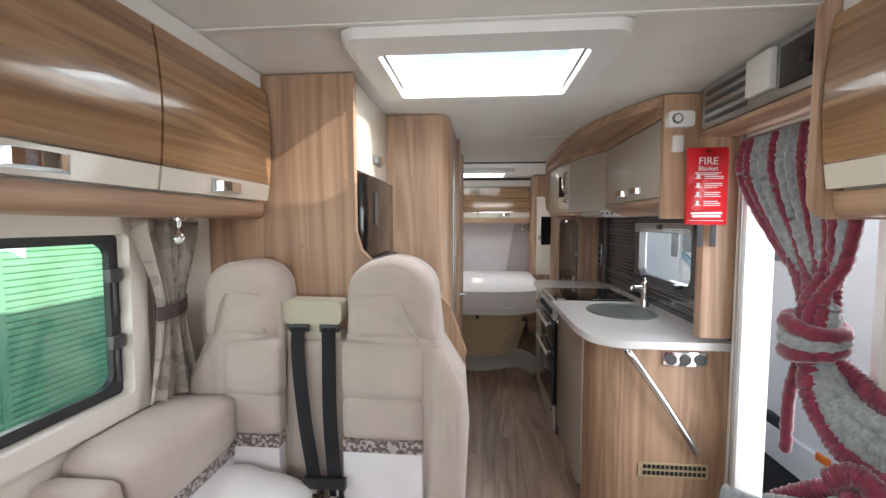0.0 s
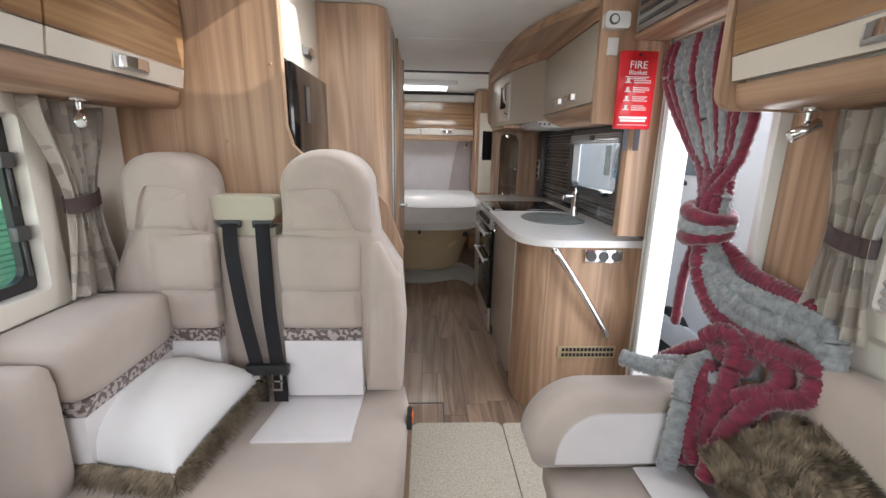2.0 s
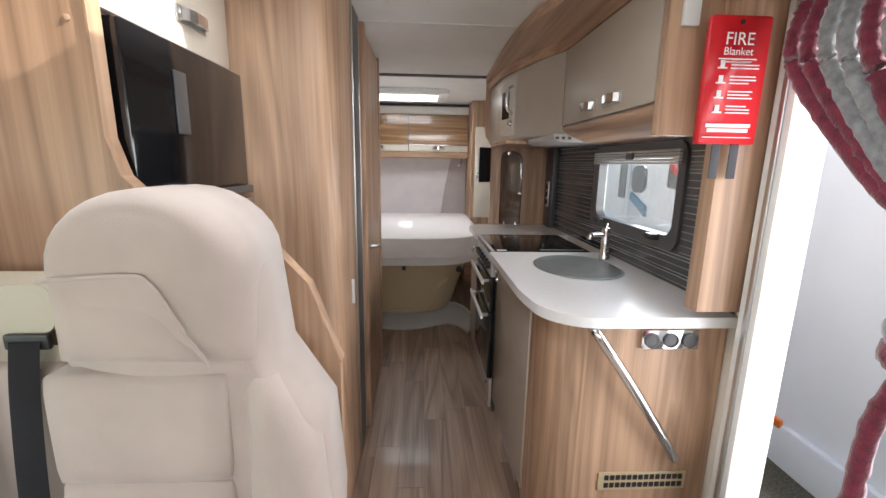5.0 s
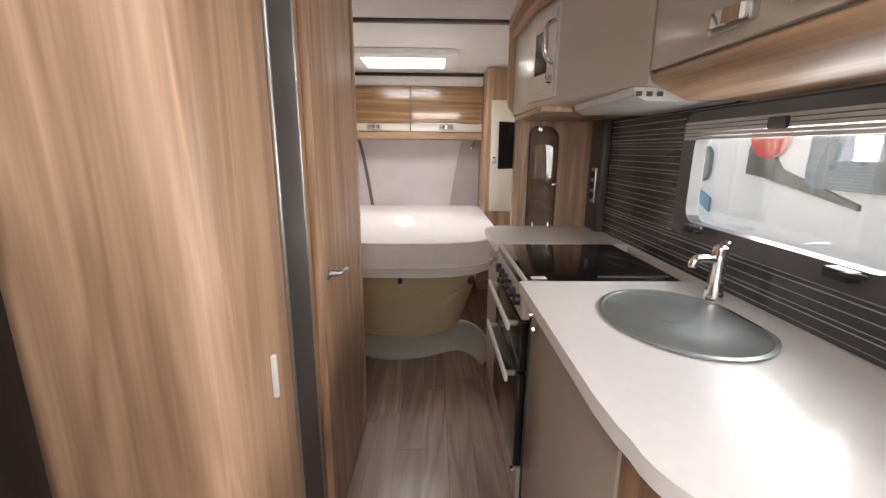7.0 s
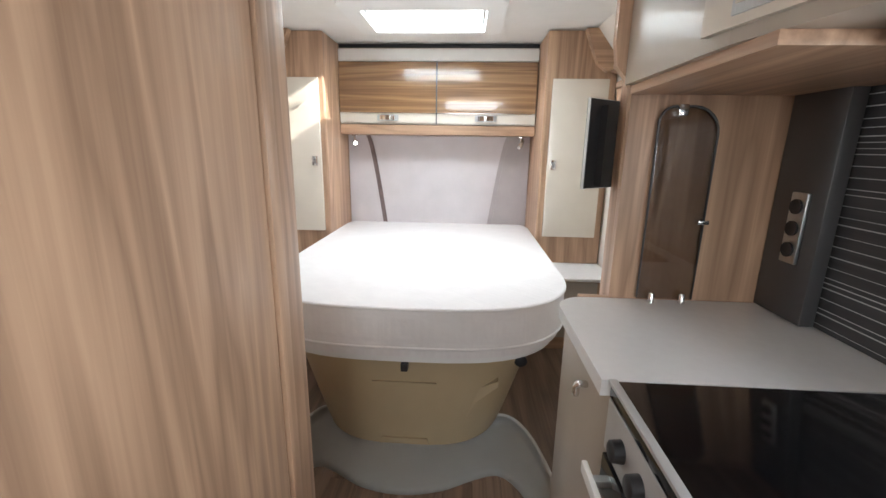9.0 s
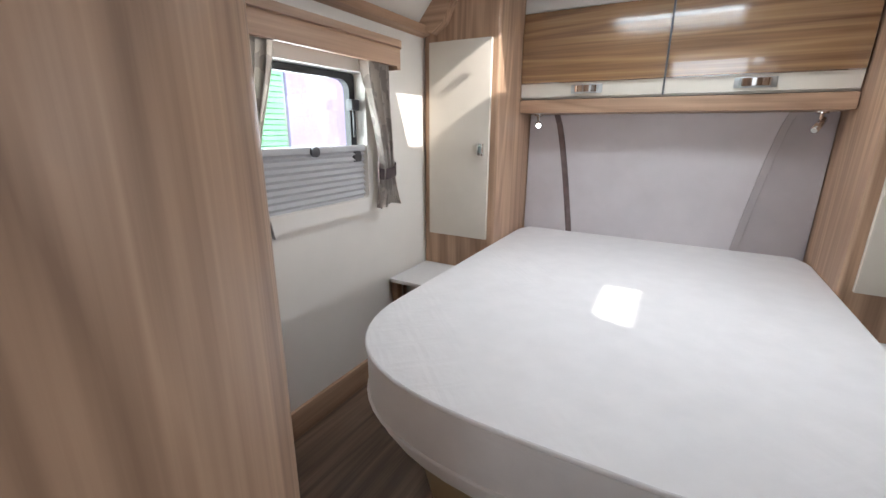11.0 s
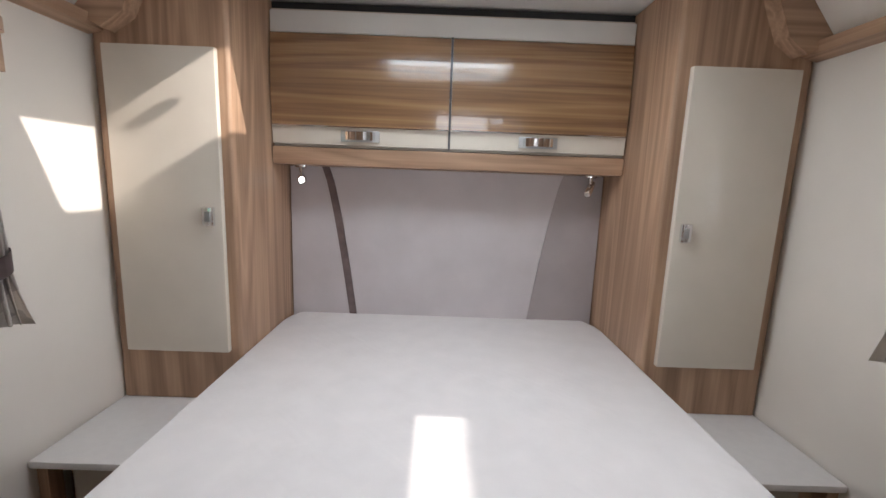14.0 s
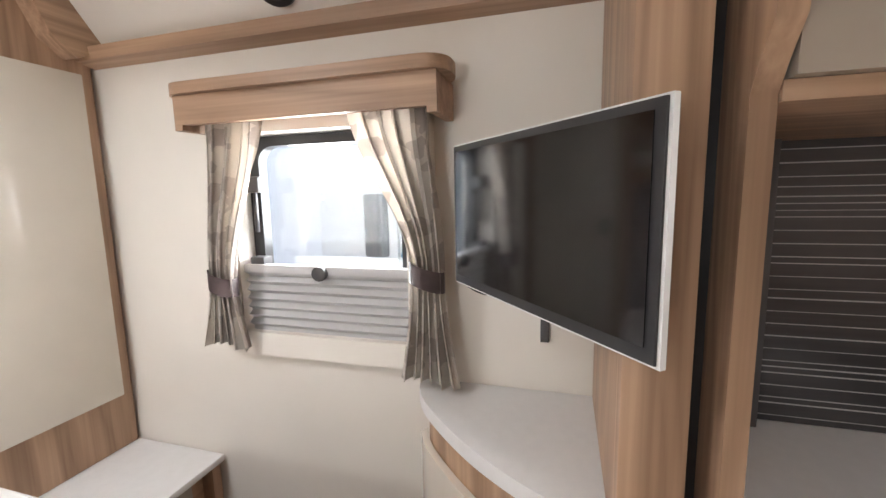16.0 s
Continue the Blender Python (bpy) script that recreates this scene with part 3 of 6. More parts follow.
def side_window(name, wall, s, y0, y1, z0, z1, blind_to, label, catches=2):
    """Window with cream surround, dark inner frame, glass and a pleated blind drawn up from the bottom."""
    t = thing(name, (wall, (y0 + y1) / 2, z0), label, "window", kind="structure")
    bm = bmesh.new()
    out, inn = rounded(y0 - 0.055, z0 - 0.055, y1 + 0.055, z1 + 0.05, 0.02), rounded(y0 + 0.004, z0 + 0.004, y1 - 0.004, z1 - 0.004, 0.015)
    n = len(out)
    rows = [[bm.verts.new((wall + s * w, *p)) for p in lst] for lst, w in ((out, 0.0), (out, 0.022), (inn, 0.022), (inn, -0.03))]
    for a, b in zip(rows, rows[1:]):
        for i in range(n):
            bm.faces.new((a[i], a[(i + 1) % n], b[(i + 1) % n], b[i]))
    finish("surround", bm, WALL, t, 0.0)
    bm = bmesh.new()
    out, inn = rounded(y0 + 0.006, z0 + 0.006, y1 - 0.006, z1 - 0.006, 0.015), rounded(y0 + 0.035, z0 + 0.035, y1 - 0.035, z1 - 0.03, 0.04)
    rows = [[bm.verts.new((wall - s * w, *p)) for p in lst] for lst, w in ((out, 0.03), (out, 0.015), (inn, 0.015), (inn, 0.035))]
    for a, b in zip(rows, rows[1:]):
        for i in range(n):
            bm.faces.new((a[i], a[(i + 1) % n], b[(i + 1) % n], b[i]))
    finish("frame", bm, BLACK, t, 0.0)
    p = box("pane", (wall - s * 0.036, y0 + 0.01, z0 + 0.01), (wall - s * 0.040, y1 - 0.01, z1 - 0.01), PANE, t, 0)
    p.visible_shadow = False
    if blind_to > z0:
        bm = bmesh.new()
        k = int((blind_to - z0) / 0.011)
        pts = [(wall + s * (0.002 if i % 2 else 0.012), z0 + (blind_to - z0) * i / k) for i in range(k + 1)]
        vs = [[bm.verts.new((x, y, z)) for x, z in pts] for y in (y0 + 0.006, y1 - 0.006)]
        for i in range(k):
            bm.faces.new((vs[0][i], vs[1][i], vs[1][i + 1], vs[0][i + 1]))
        tagged(finish("blind", bm, BLINDM, t), "grey pleated blind half drawn")
        box("blind_rail", (wall - s * 0.002, y0 + 0.005, blind_to), (wall + s * 0.016, y1 - 0.005, blind_to + 0.022), BLINDM, t, 0.004)
        lathe("blind_tab", [(0.018, wall + s * 0.016), (0.018, wall + s * 0.024), (0.008, wall + s * 0.028)], (y0 + y1) / 2, blind_to + 0.006, GREYDK, t, 12, "x")
    for i in range(catches):
        zc = z0 + (z1 - z0) * (0.35 + 0.4 * i)
        box("catch", (wall - s * 0.012, y1 - 0.06, zc - 0.02), (wall + s * 0.012, y1 - 0.02, zc + 0.02), GREYDK, t, 0.006)
        tube("stay", [(wall - s * 0.005, y1 - 0.03, zc), (wall - s * 0.005, y1 - 0.03, zc - 0.12)], 0.006, GREYDK, t, 6, 0)
    return t


side_window("window_1", XL, 1, -0.2, 1.36, 0.92, 1.40, 0, "wide side window with dark inner frame")
bedroom_on = True
side_window("window_2", XL, 1, 4.28, 4.80, 1.08, 1.56, 1.27, "bedroom window with grey pleated blind half up")
side_window("window_3", XB, -1, 4.385, 4.815, 1.06, 1.56, 1.215, "bedroom window with grey pleated blind half up")
bedroom_on = False
side_window("window_4", XR, -1, -0.2, 1.06, 0.98, 1.42, 1.12, "side window with grey pleated blind")


def curtain(x, y0, y1, zt, zb, pinch, yp, zp, s, label, group):
    """Tied-back curtain in folds. pinch: gathered width at the tie, centred at yp, zp."""
    t = thing("curtain", (x, (y0 + y1) / 2, zb), label, "curtain", group)
    bm = bmesh.new()
    n, m = 56, 22
    rows = []
    for i in range(m + 1):
        z = zt + (zb - zt) * i / m
        k = (zt - z) / (zt - zp) if z > zp else 1 - 0.55 * min(1, (zp - z) / max(1e-6, zp - zb))
        k = max(0, min(1, k))
        k = k * k * (3 - 2 * k)
        kc = k if z > zp else 1.0
        c = (y0 + y1) / 2 * (1 - kc) + yp * kc
        w = (y1 - y0) * (1 - k) + pinch * k
        row = []
        for j in range(n + 1):
            u = j / n
            ph = u * 2 * math.pi * 5.5 + 1.3 * math.sin(4 * u + z * 5 + yp * 7) + 0.8 * math.sin(9 * u + yp * 3)
            amp = 0.018 * (1 - 0.25 * k) + 0.009 * math.sin(ph * 0.5 + 1 + z * 4)
            row.append(bm.verts.new((x + s * (0.012 + amp * math.sin(ph)), c + (u - 0.5) * w + 0.004 * math.sin(ph * 2), z + 0.008 * math.sin(u * 5 + yp))))
        rows.append(row)
    for a, b in zip(rows, rows[1:]):
        for j in range(n):
            bm.faces.new((a[j], a[j + 1], b[j + 1], b[j]))
    bmesh.ops.solidify(bm, geom=bm.faces[:], thickness=0.002)
    finish("cloth", bm, CURTAIN, t, 0, True)
    bm = bmesh.new()
    ring = []
    for i in range(25):
        a = 2 * math.pi * i / 24
        p = Vector((x + s * 0.012 + 0.034 * math.cos(a), yp + (pinch / 2 + 0.003) * math.sin(a), zp + 0.012 * math.sin(a)))
        ring.append([bm.verts.new(p + Vector((0, 0, d))) for d in (-0.022, 0.022)])
    for a, b in zip(ring, ring[1:]):
        bm.faces.new((a[0], b[0], b[1], a[1]))
    bmesh.ops.solidify(bm, geom=bm.faces[:], thickness=0.004)
    tagged(finish("tie", bm, TIE, t, 0, True), "dark satin tie band")
    return t


CL = "taupe patterned curtain held by a dark satin tie"
curtain(XL + 0.045, 1.33, 1.62, 1.435, 0.875, 0.11, 1.47, 1.16, 1, CL, "lounge curtains")
curtain(XR - 0.05, 0.98, 1.2, 1.44, 0.9, 0.11, 1.1, 1.14, -1, CL, "lounge curtains")
bedroom_on = True
curtain(XL + 0.06, 4.215, 4.37, 1.612, 1.03, 0.075, 4.245, 1.21, 1, CL, "bedroom curtains")
curtain(XL + 0.06, 4.72, 4.87, 1.60, 1.05, 0.06, 4.85, 1.19, 1, CL, "bedroom curtains")
curtain(XB - 0.05, 4.69, 4.835, 1.60, 1.04, 0.06, 4.825, 1.2, -1, CL, "bedroom curtains")
curtain(XB - 0.05, 4.315, 4.49, 1.60, 1.0, 0.07, 4.33, 1.235, -1, CL, "bedroom curtains")

bedroom_on = False


def pelmet(wall, s, y0, y1, z):
    t = thing("pelmet", (wall + s * 0.06, (y0 + y1) / 2, z), "oak foil curtain pelmet with rounded top", "pelmet", "bedroom pelmets")
    prism("face", [(y0, z), (y0, z + 0.075), (y1, z + 0.075), (y1, z), (y1 - 0.02, z), (y1 - 0.02, z + 0.012), (y0 + 0.02, z + 0.012), (y0 + 0.02, z)], "x", wall + s * 0.10, wall + s * 0.118, WOOD_Y, t, 0.003)
    for y in (y0, y1 - 0.018):
        box("end", (wall + s * 0.001, y, z), (wall + s * 0.0995, y + 0.018, z + 0.075), WOOD_Y, t, 0.003)
    a, b = sorted((wall + s * 0.001, wall + s * 0.135))
    prism("top", rounded(a, y0 - 0.02, b, y1 + 0.02, 0.05), "z", z + 0.0755, z + 0.10, WOOD_Y, t, 0.008)


bedroom_on = True
pelmet(XL, 1, 4.19, 4.885, 1.57)
pelmet(XB, -1, 4.285, 4.865, 1.555)
bedroom_on = False


def padded(name, pts, y0, y1, mat, parent, dome=0.02, edge=0.04):
    """A soft upholstered shape: an outline in x and z with a rolled edge and a domed face towards -y."""
    cx = sum(p[0] for p in pts) / len(pts)
    cz = sum(p[1] for p in pts) / len(pts)
    half = 0.5 * min(max(p[0] for p in pts) - min(p[0] for p in pts), max(p[1] for p in pts) - min(p[1] for p in pts))
    fine = []
    for (a, b), (c, d) in zip(pts, pts[1:] + pts[:1]):
        n = max(1, int(math.hypot(c - a, d - b) / 0.03))
        fine += [(a + (c - a) * k / n, b + (d - b) * k / n) for k in range(n)]
    bm = bmesh.new()
    rows = [[bm.verts.new((x, y1, z)) for x, z in fine]]
    for k in range(8):
        f = k / 7
        a = math.pi / 2 * f
        inset = edge * (1 - math.cos(a)) / half
        rows.append([bm.verts.new((cx + (x - cx) * (1 - inset), y0 + edge * (1 - math.sin(a)), cz + (z - cz) * (1 - inset))) for x, z in fine])
    base = 1 - edge / half
    for f in (0.85, 0.65, 0.45, 0.25, 0.08):
        y = y0 - dome * (1 - f ** 2.2)
        rows.append([bm.verts.new((cx + (x - cx) * base * f, y, cz + (z - cz) * base * f)) for x, z in fine])
    n = len(fine)
    for a, b in zip(rows, rows[1:]):
        for i in range(n):
            bm.faces.new((a[i], a[(i + 1) % n], b[(i + 1) % n], b[i]))
    bm.faces.new(rows[0][::-1])
    bm.faces.new(rows[-1])
    return finish(name, bm, mat, parent, 0, True)


def bench_seat():
    t = thing("travel_seat", (0.1, 1.4, 0.0), "beige two-place travel seat with white panels and dark belts", "seat")
    box("base", (XL + 0.004, 1.16, 0.0), (0.56, 1.70, 0.30), BEIGE, t, 0.02)
    cushion("seat", (XL + 0.004, 1.10, 0.30), (0.585, 1.66, 0.455), BEIGE, t, 0.008, 0.05)
    prism("seat_panel", [(0.125, 1.29), (0.425, 1.29), (0.43, 1.585), (0.165, 1.585)], "z", 0.458, 0.4655, WHITEF, t, 0.003)
    def back(x0, x1, hx0, hx1, sl, sr):
        zs = 1.04
        pts = [(x0, 0.46), (x1, 0.46), (x1 + sr, 0.72), (x1 + sr - 0.015, 0.92), (hx1 + 0.012, zs), (hx1 - 0.005, 1.2)]
        pts += arc((hx0 + hx1) / 2, 1.20, (hx1 - hx0) / 2 - 0.005, 0, 180, 14)[1:-1]
        pts = [p if p[1] <= 1.20 else (p[0], 1.20 + (p[1] - 1.20) * 0.82) for p in pts]
        pts += [(hx0 + 0.005, 1.2), (hx0 - 0.012, zs), (x0 - sl + 0.015, 0.92), (x0 - sl, 0.72)]
        return padded("backrest", pts, 1.545, 1.70, BEIGE, t, 0.028, 0.055)
    back(0.15, 0.565, 0.175, 0.475, 0.0, 0.012)
    back(-0.40, -0.04, -0.315, -0.06, 0.0, 0.0)
    cushion("backrest", (-0.05, 1.57, 0.46), (0.175, 1.69, 1.03), BEIGE, t, 0.006, 0.03)
    padded("wing", [(0.438, 0.47), (0.562, 0.47), (0.574, 0.72), (0.56, 0.90), (0.495, 1.02), (0.45, 1.035)], 1.515, 1.66, BEIGE, t, 0.010, 0.04)
    padded("wing", [(-0.395, 0.60), (-0.245, 0.60), (-0.25, 1.02), (-0.31, 1.03), (-0.385, 0.90)], 1.525, 1.66, BEIGE, t, 0.008, 0.04)
    for x0, x1 in ((0.17, 0.432), (-0.235, -0.045)):
        box("panel", (x0, 1.512, 0.475), (x1, 1.56, 0.685), WHITEF, t, 0.006)
        tagged(box("band", (x0, 1.510, 0.6855), (x1, 1.56, 0.725), BAND, t, 0.003), "sequinned trim band")
        cushion("pad", (x0, 1.514, 0.727), (x1, 1.57, 0.862), BEIGE, t, 0.004, 0.012)
        cushion("pad", (x0, 1.512, 0.8615), (x1, 1.575, 1.045), BEIGE, t, 0.005, 0.012)
    for hx0, hx1, sgn in ((0.175, 0.475, 1), (-0.315, -0.06, -1)):
        c, h = (hx0 + hx1) / 2, (hx1 - hx0) / 2
        dome_ = [(c + h * 0.97 * math.cos(radians(q)), 1.20 + h * 0.80 * math.sin(radians(q))) for q in range(0, 181, 12)]
        padded("headrest", [(c - h * 0.96, 1.05), (c + h * 0.96, 1.05)] + dome_, 1.512, 1.66, BEIGE, t, 0.012, 0.05)
        inner, outer = c - sgn * h * 0.80, c + sgn * h * 0.62
        seam = [(inner, 1.499, 1.195), (c, 1.494, 1.205), (c + sgn * h * 0.22, 1.495, 1.19), (c + sgn * h * 0.45, 1.499, 1.12), (outer, 1.512, 1.062)]
        tube("seam", seam, 0.0035, BEIGE, t, 6, 6)
        padded("headrest_pad", sorted([(inner, 1.06), (outer - sgn * 0.01, 1.06)]) + sorted([(c + sgn * h * 0.2, 1.185), (inner, 1.19)], reverse=True), 1.507, 1.56, BEIGE, t, 0.006, 0.03)
    u = tagged(prism("belt_housing", rounded(-0.065, 1.085, 0.145, 1.165, 0.02), "y", 1.585, 1.67, BEIGEPL, t, 0.01, False, 3), "olive beige plastic belt housing")
    prism("belt_housing_leg", [(-0.055, 0.99), (0.135, 0.99), (0.14, 1.06), (0.075, 1.06), (0.07, 1.0845), (0.015, 1.0845), (0.01, 1.06), (-0.06, 1.06)], "y", 1.595, 1.67, BEIGEPL, t, 0.006)
    for xa, xb in ((0.0, 0.085), (0.105, 0.15)):
        bm = bmesh.new()
        path = smooth_path([(xa, 1.572, 1.075), (xa + 0.01, 1.545, 0.98), ((xa + xb) / 2, 1.515, 0.78), (xb, 1.495, 0.56), (xb + 0.005, 1.485, 0.47)], 6)
        rows = [[bm.verts.new(p + Vector((d, 0, 0))) for d in (-0.024, 0.024)] for p in path]
        for a, b in zip(rows, rows[1:]):
            bm.faces.new((a[0], a[1], b[1], b[0]))
        bmesh.ops.solidify(bm, geom=bm.faces[:], thickness=0.003)
        tagged(box("slot", (xa - 0.034, 1.574, 1.06), (xa + 0.034, 1.5845, 1.086), BLACK, t, 0.004), "dark belt slot")
        g = tagged(finish("belt", bm, BELT, t, 0, True), "black webbing belt")
        box("tongue", (xb - 0.036, 1.474, 0.575), (xb + 0.038, 1.496, 0.612), BLACK, g, 0.004)
        bm = bmesh.new()
        for a, b in (((-0.016, 0.53), (-0.010, 0.584)), ((0.012, 0.53), (0.018, 0.584)), ((-0.016, 0.522), (0.018, 0.53)), ((-0.016, 0.555), (0.018, 0.561))):
            add_box(bm, (xb + a[0], 1.468, a[1]), (xb + b[0], 1.474, b[1]))
        finish("buckle_tongue", bm, CHROME, g)
    box("buckle", (0.588, 1.42, 0.40), (0.605, 1.47, 0.46), BLACK, t, 0.004)
    box("buckle_button", (0.60, 1.425, 0.425), (0.609, 1.465, 0.448), ORANGE, t, 0.002)


bench_seat()


def side_cushions():
    t = thing("bolster_cushion", (-0.3, 1.3, 0.456), "beige padded side backrest with sequinned band under the window", "cushion")
    cushion("pad", (XL + 0.003, 1.13, 0.69), (-0.185, 1.53, 0.865), BEIGE, t, 0.006, 0.04)
    cushion("pad", (XL + 0.003, 1.05, 0.47), (-0.225, 1.125, 0.82), BEIGE, t, 0.006, 0.04)
    box("band", (XL + 0.003, 1.14, 0.655), (-0.20, 1.53, 0.695), BAND, t, 0.004)
    box("panel", (XL + 0.003, 1.14, 0.47), (-0.204, 1.53, 0.654), WHITEF, t, 0.006)
    t = thing("bolster_cushion", (-0.35, 0.8, 0.455), "beige armchair backrest with white panel", "cushion")
    cushion("pad", (XL + 0.004, 0.55, 0.66), (-0.335, 0.93, 0.75), BEIGE, t, 0.006, 0.04)
    box("band", (XL + 0.004, 0.56, 0.615), (-0.345, 0.92, 0.66), BAND, t, 0.004)
    box("panel", (XL + 0.004, 0.56, 0.30), (-0.35, 0.92, 0.614), WHITEF, t, 0.006)
    box("base", (XL + 0.004, 0.4, 0.0), (-0.35, 0.95, 0.299), BEIGE, t, 0.02)


side_cushions()


def pillow(name, c, size, thick, tilt, mat, trim, label):
    t = thing(name, c, label, "pillow")
    n = 22
    bm = bmesh.new()
    m = pose(0, 0, 0, *tilt)
    top, bot = [], []
    for i in range(n + 1):
        for j in range(n + 1):
            u, v = 2 * i / n - 1, 2 * j / n - 1
            h = thick * (max(0, (1 - abs(u) ** 2.4) * (1 - abs(v) ** 2.4)) ** 0.55) + 0.006
            k = 1 - 0.07 * (1 - v * v) * abs(u) ** 3
            l = 1 - 0.07 * (1 - u * u) * abs(v) ** 3
            w = 0.006 * math.sin(9 * u + 3 * v) * (1 - abs(u))
            top.append(bm.verts.new(Vector(c) + m @ Vector((u * size / 2 * k, v * size / 2 * l, h + w))))
            bot.append(bm.verts.new(Vector(c) + m @ Vector((u * size / 2 * k, v * size / 2 * l, -h * 0.55))))
    g = n + 1
    for i in range(n):
        for j in range(n):
            a = i * g + j
            bm.faces.new((top[a], top[a + g], top[a + g + 1], top[a + 1]))
            bm.faces.new((bot[a], bot[a + 1], bot[a + g + 1], bot[a + g]))
    edge = [i * g for i in range(n + 1)] + [n * g + j for j in range(1, n + 1)] + [i * g + n for i in range(n - 1, -1, -1)] + [j for j in range(n - 1, 0, -1)]
    for a, b in zip(edge, edge[1:] + edge[:1]):
        bm.faces.new((top[a], top[b], bot[b], bot[a]))
    finish("cover", bm, mat, t, 0, True)
    bm = bmesh.new()
    rng = random.Random(5)
    if trim == "edge":
        for q in range(5200):
            s4, u = rng.randrange(2), rng.uniform(-1, 1)
            p = (u, -0.985) if s4 == 0 else (0.985, u)
            a = Vector(c) + m @ Vector((p[0] * size / 2, p[1] * size / 2, rng.uniform(-0.05, 0.008)))
            o = m @ Vector((p[0] * (s4 == 1) + rng.uniform(-0.7, 0.7), p[1] * (s4 == 0) + rng.uniform(-0.7, 0.7), rng.uniform(-1.0, 0.35))).normalized() * rng.uniform(0.02, 0.05)
            w = o.cross(Vector((rng.random(), rng.random(), 1))).normalized() * 0.0022
            bm.faces.new([bm.verts.new(x) for x in (a - w, a + w, a + o)])
    else:
        for q in range(16000):
            u, v = rng.uniform(-0.99, 0.99), rng.uniform(-0.99, 0.99)
            h = thick * (max(0, (1 - abs(u) ** 2.4) * (1 - abs(v) ** 2.4)) ** 0.55) + 0.006
            a = Vector(c) + m @ Vector((u * size / 2 * 0.97, v * size / 2 * 0.97, h - 0.003))
            fl = noise.noise(Vector((u * 3, v * 3, 1))) * 4
            o = m @ Vector((u * 0.8 + math.cos(fl), v * 0.8 + math.sin(fl), rng.uniform(0.5, 1.2))).normalized() * rng.uniform(0.015, 0.035)
            w = o.cross(Vector((rng.random(), rng.random(), 1))).normalized() * 0.002
            bm.faces.new([bm.verts.new(x) for x in (a - w, a + w, a + o)])
    tagged(finish("fur", bm, FUR, t, 0, False), "brown faux fur", kind="stuff")
    return t


pillow("pillow", (-0.15, 1.34, 0.535), 0.42, 0.12, (5, 0, -10), PILLOWW, "edge", "white velvet cushion with brown fur trim lying on the seat")
pillow("pillow", (1.535, 0.93, 0.57), 0.36, 0.065, (24, -34, -15), FUR, "all", "brown faux fur cushion on the side bench")


def side_bench():
    t = thing("side_bench", (1.35, 0.8, 0), "beige side bench with rounded white-panelled bolster", "bench")
    box("base", (1.06, -0.3, 0.0), (XR - 0.004, 1.36, 0.25), BEIGE, t, 0.02)
    cushion("seat", (1.02, -0.3, 0.25), (XR - 0.004, 1.33, 0.385), BEIGE, t, 0.008, 0.045)
    pts = [(1.0, 0.385)] + [(1.64, 0.385)] + [(1.66, 0.60)] + arc(1.17, 0.41, 0.195, 90, 180, 9)
    prism("bolster", pts, "y", 1.26, 1.42, BEIGE, t, 0.035, True, 3)
    pts = [(1.045, 0.40), (1.62, 0.40), (1.62, 0.575)] + arc(1.19, 0.43, 0.142, 90, 180, 9)
    tagged(prism("bolster_panel", pts, "y", 1.2535, 1.262, WHITEF, t, 0.003), "white fabric panel")
    box("seat_panel", (1.28, 0.6, 0.3955), (1.44, 1.24, 0.3995), WHITEF, t, 0.001)
    cushion("backrest", (1.58, -0.3, 0.39), (XR - 0.004, 1.2, 0.84), BEIGE, t, 0.006, 0.04)


side_bench()
tagged(box("wall_panel", (XR - 0.012, 1.12, 0.0), (XR - 0.001, 1.395, 1.443), WOOD_Z, bevel=0.003), "upright oak foil panel between door and window", "panel", kind="structure")


def spot_lamp(x, y, z, out, label, body=CHROME, lit=False):
    t = thing("spot_lamp", (x, y, z), label, "lamp", "reading lamps")
    lathe("base", [(0.022, z), (0.022, z - 0.008), (0.008, z - 0.012), (0.006, z - 0.03)], x, y, body, t, 16)
    a = Vector((x, y, z - 0.05))
    d = Vector(out).normalized()
    tube("stem", [(x, y, z - 0.028), a], 0.005, body, t, 8, 0)
    tube("head", [a - d * 0.03, a + d * 0.035], 0.019, body, t, 16, 0)
    tube("lens", [a + d * 0.0345, a + d * 0.037], 0.015, LED if lit else WHITEPL, t, 16, 0)


spot_lamp(1.56, 1.2, 1.44, (-0.8, 0.2, -0.5), "chrome spot lamp under the locker")
spot_lamp(-0.3, 1.42, 1.444, (0.5, -0.7, -0.5), "chrome spot lamp under the locker")


# ---- entrance ----
def entrance():
    t = thing("door_frame", (XR, 1.7, 0), "white entrance door frame, door standing open", "door frame", kind="structure")
    for y0, y1 in ((1.39, 1.42), (1.965, 2.03)):
        box("jamb", (XR - 0.05, y0, -0.3), (XR + 0.06, y1, 1.78), WHITEPL, t, 0.006)
    box("seal", (XR - 0.058, 1.985, -0.3), (XR - 0.0505, 2.0, 1.78), STEEL, t, 0.002)
    box("header", (XR - 0.05, 1.4205, 1.745), (XR + 0.06, 1.9645, 1.78), WHITEPL, t, 0.006)
    tagged(box("wall_panel", (1.53, 2.04, 0.95), (XR - 0.001, 2.099, 1.975), WOOD_Z, bevel=0.004), "oak foil end panel beside the doorway", "panel", kind="structure")
    tagged(box("shelf", (1.5, 1.34, 1.78), (XR - 0.001, 2.038, 1.80), WOOD_Y, bevel=0.004), "oak foil shelf above the entrance door", "shelf", kind="structure")


entrance()


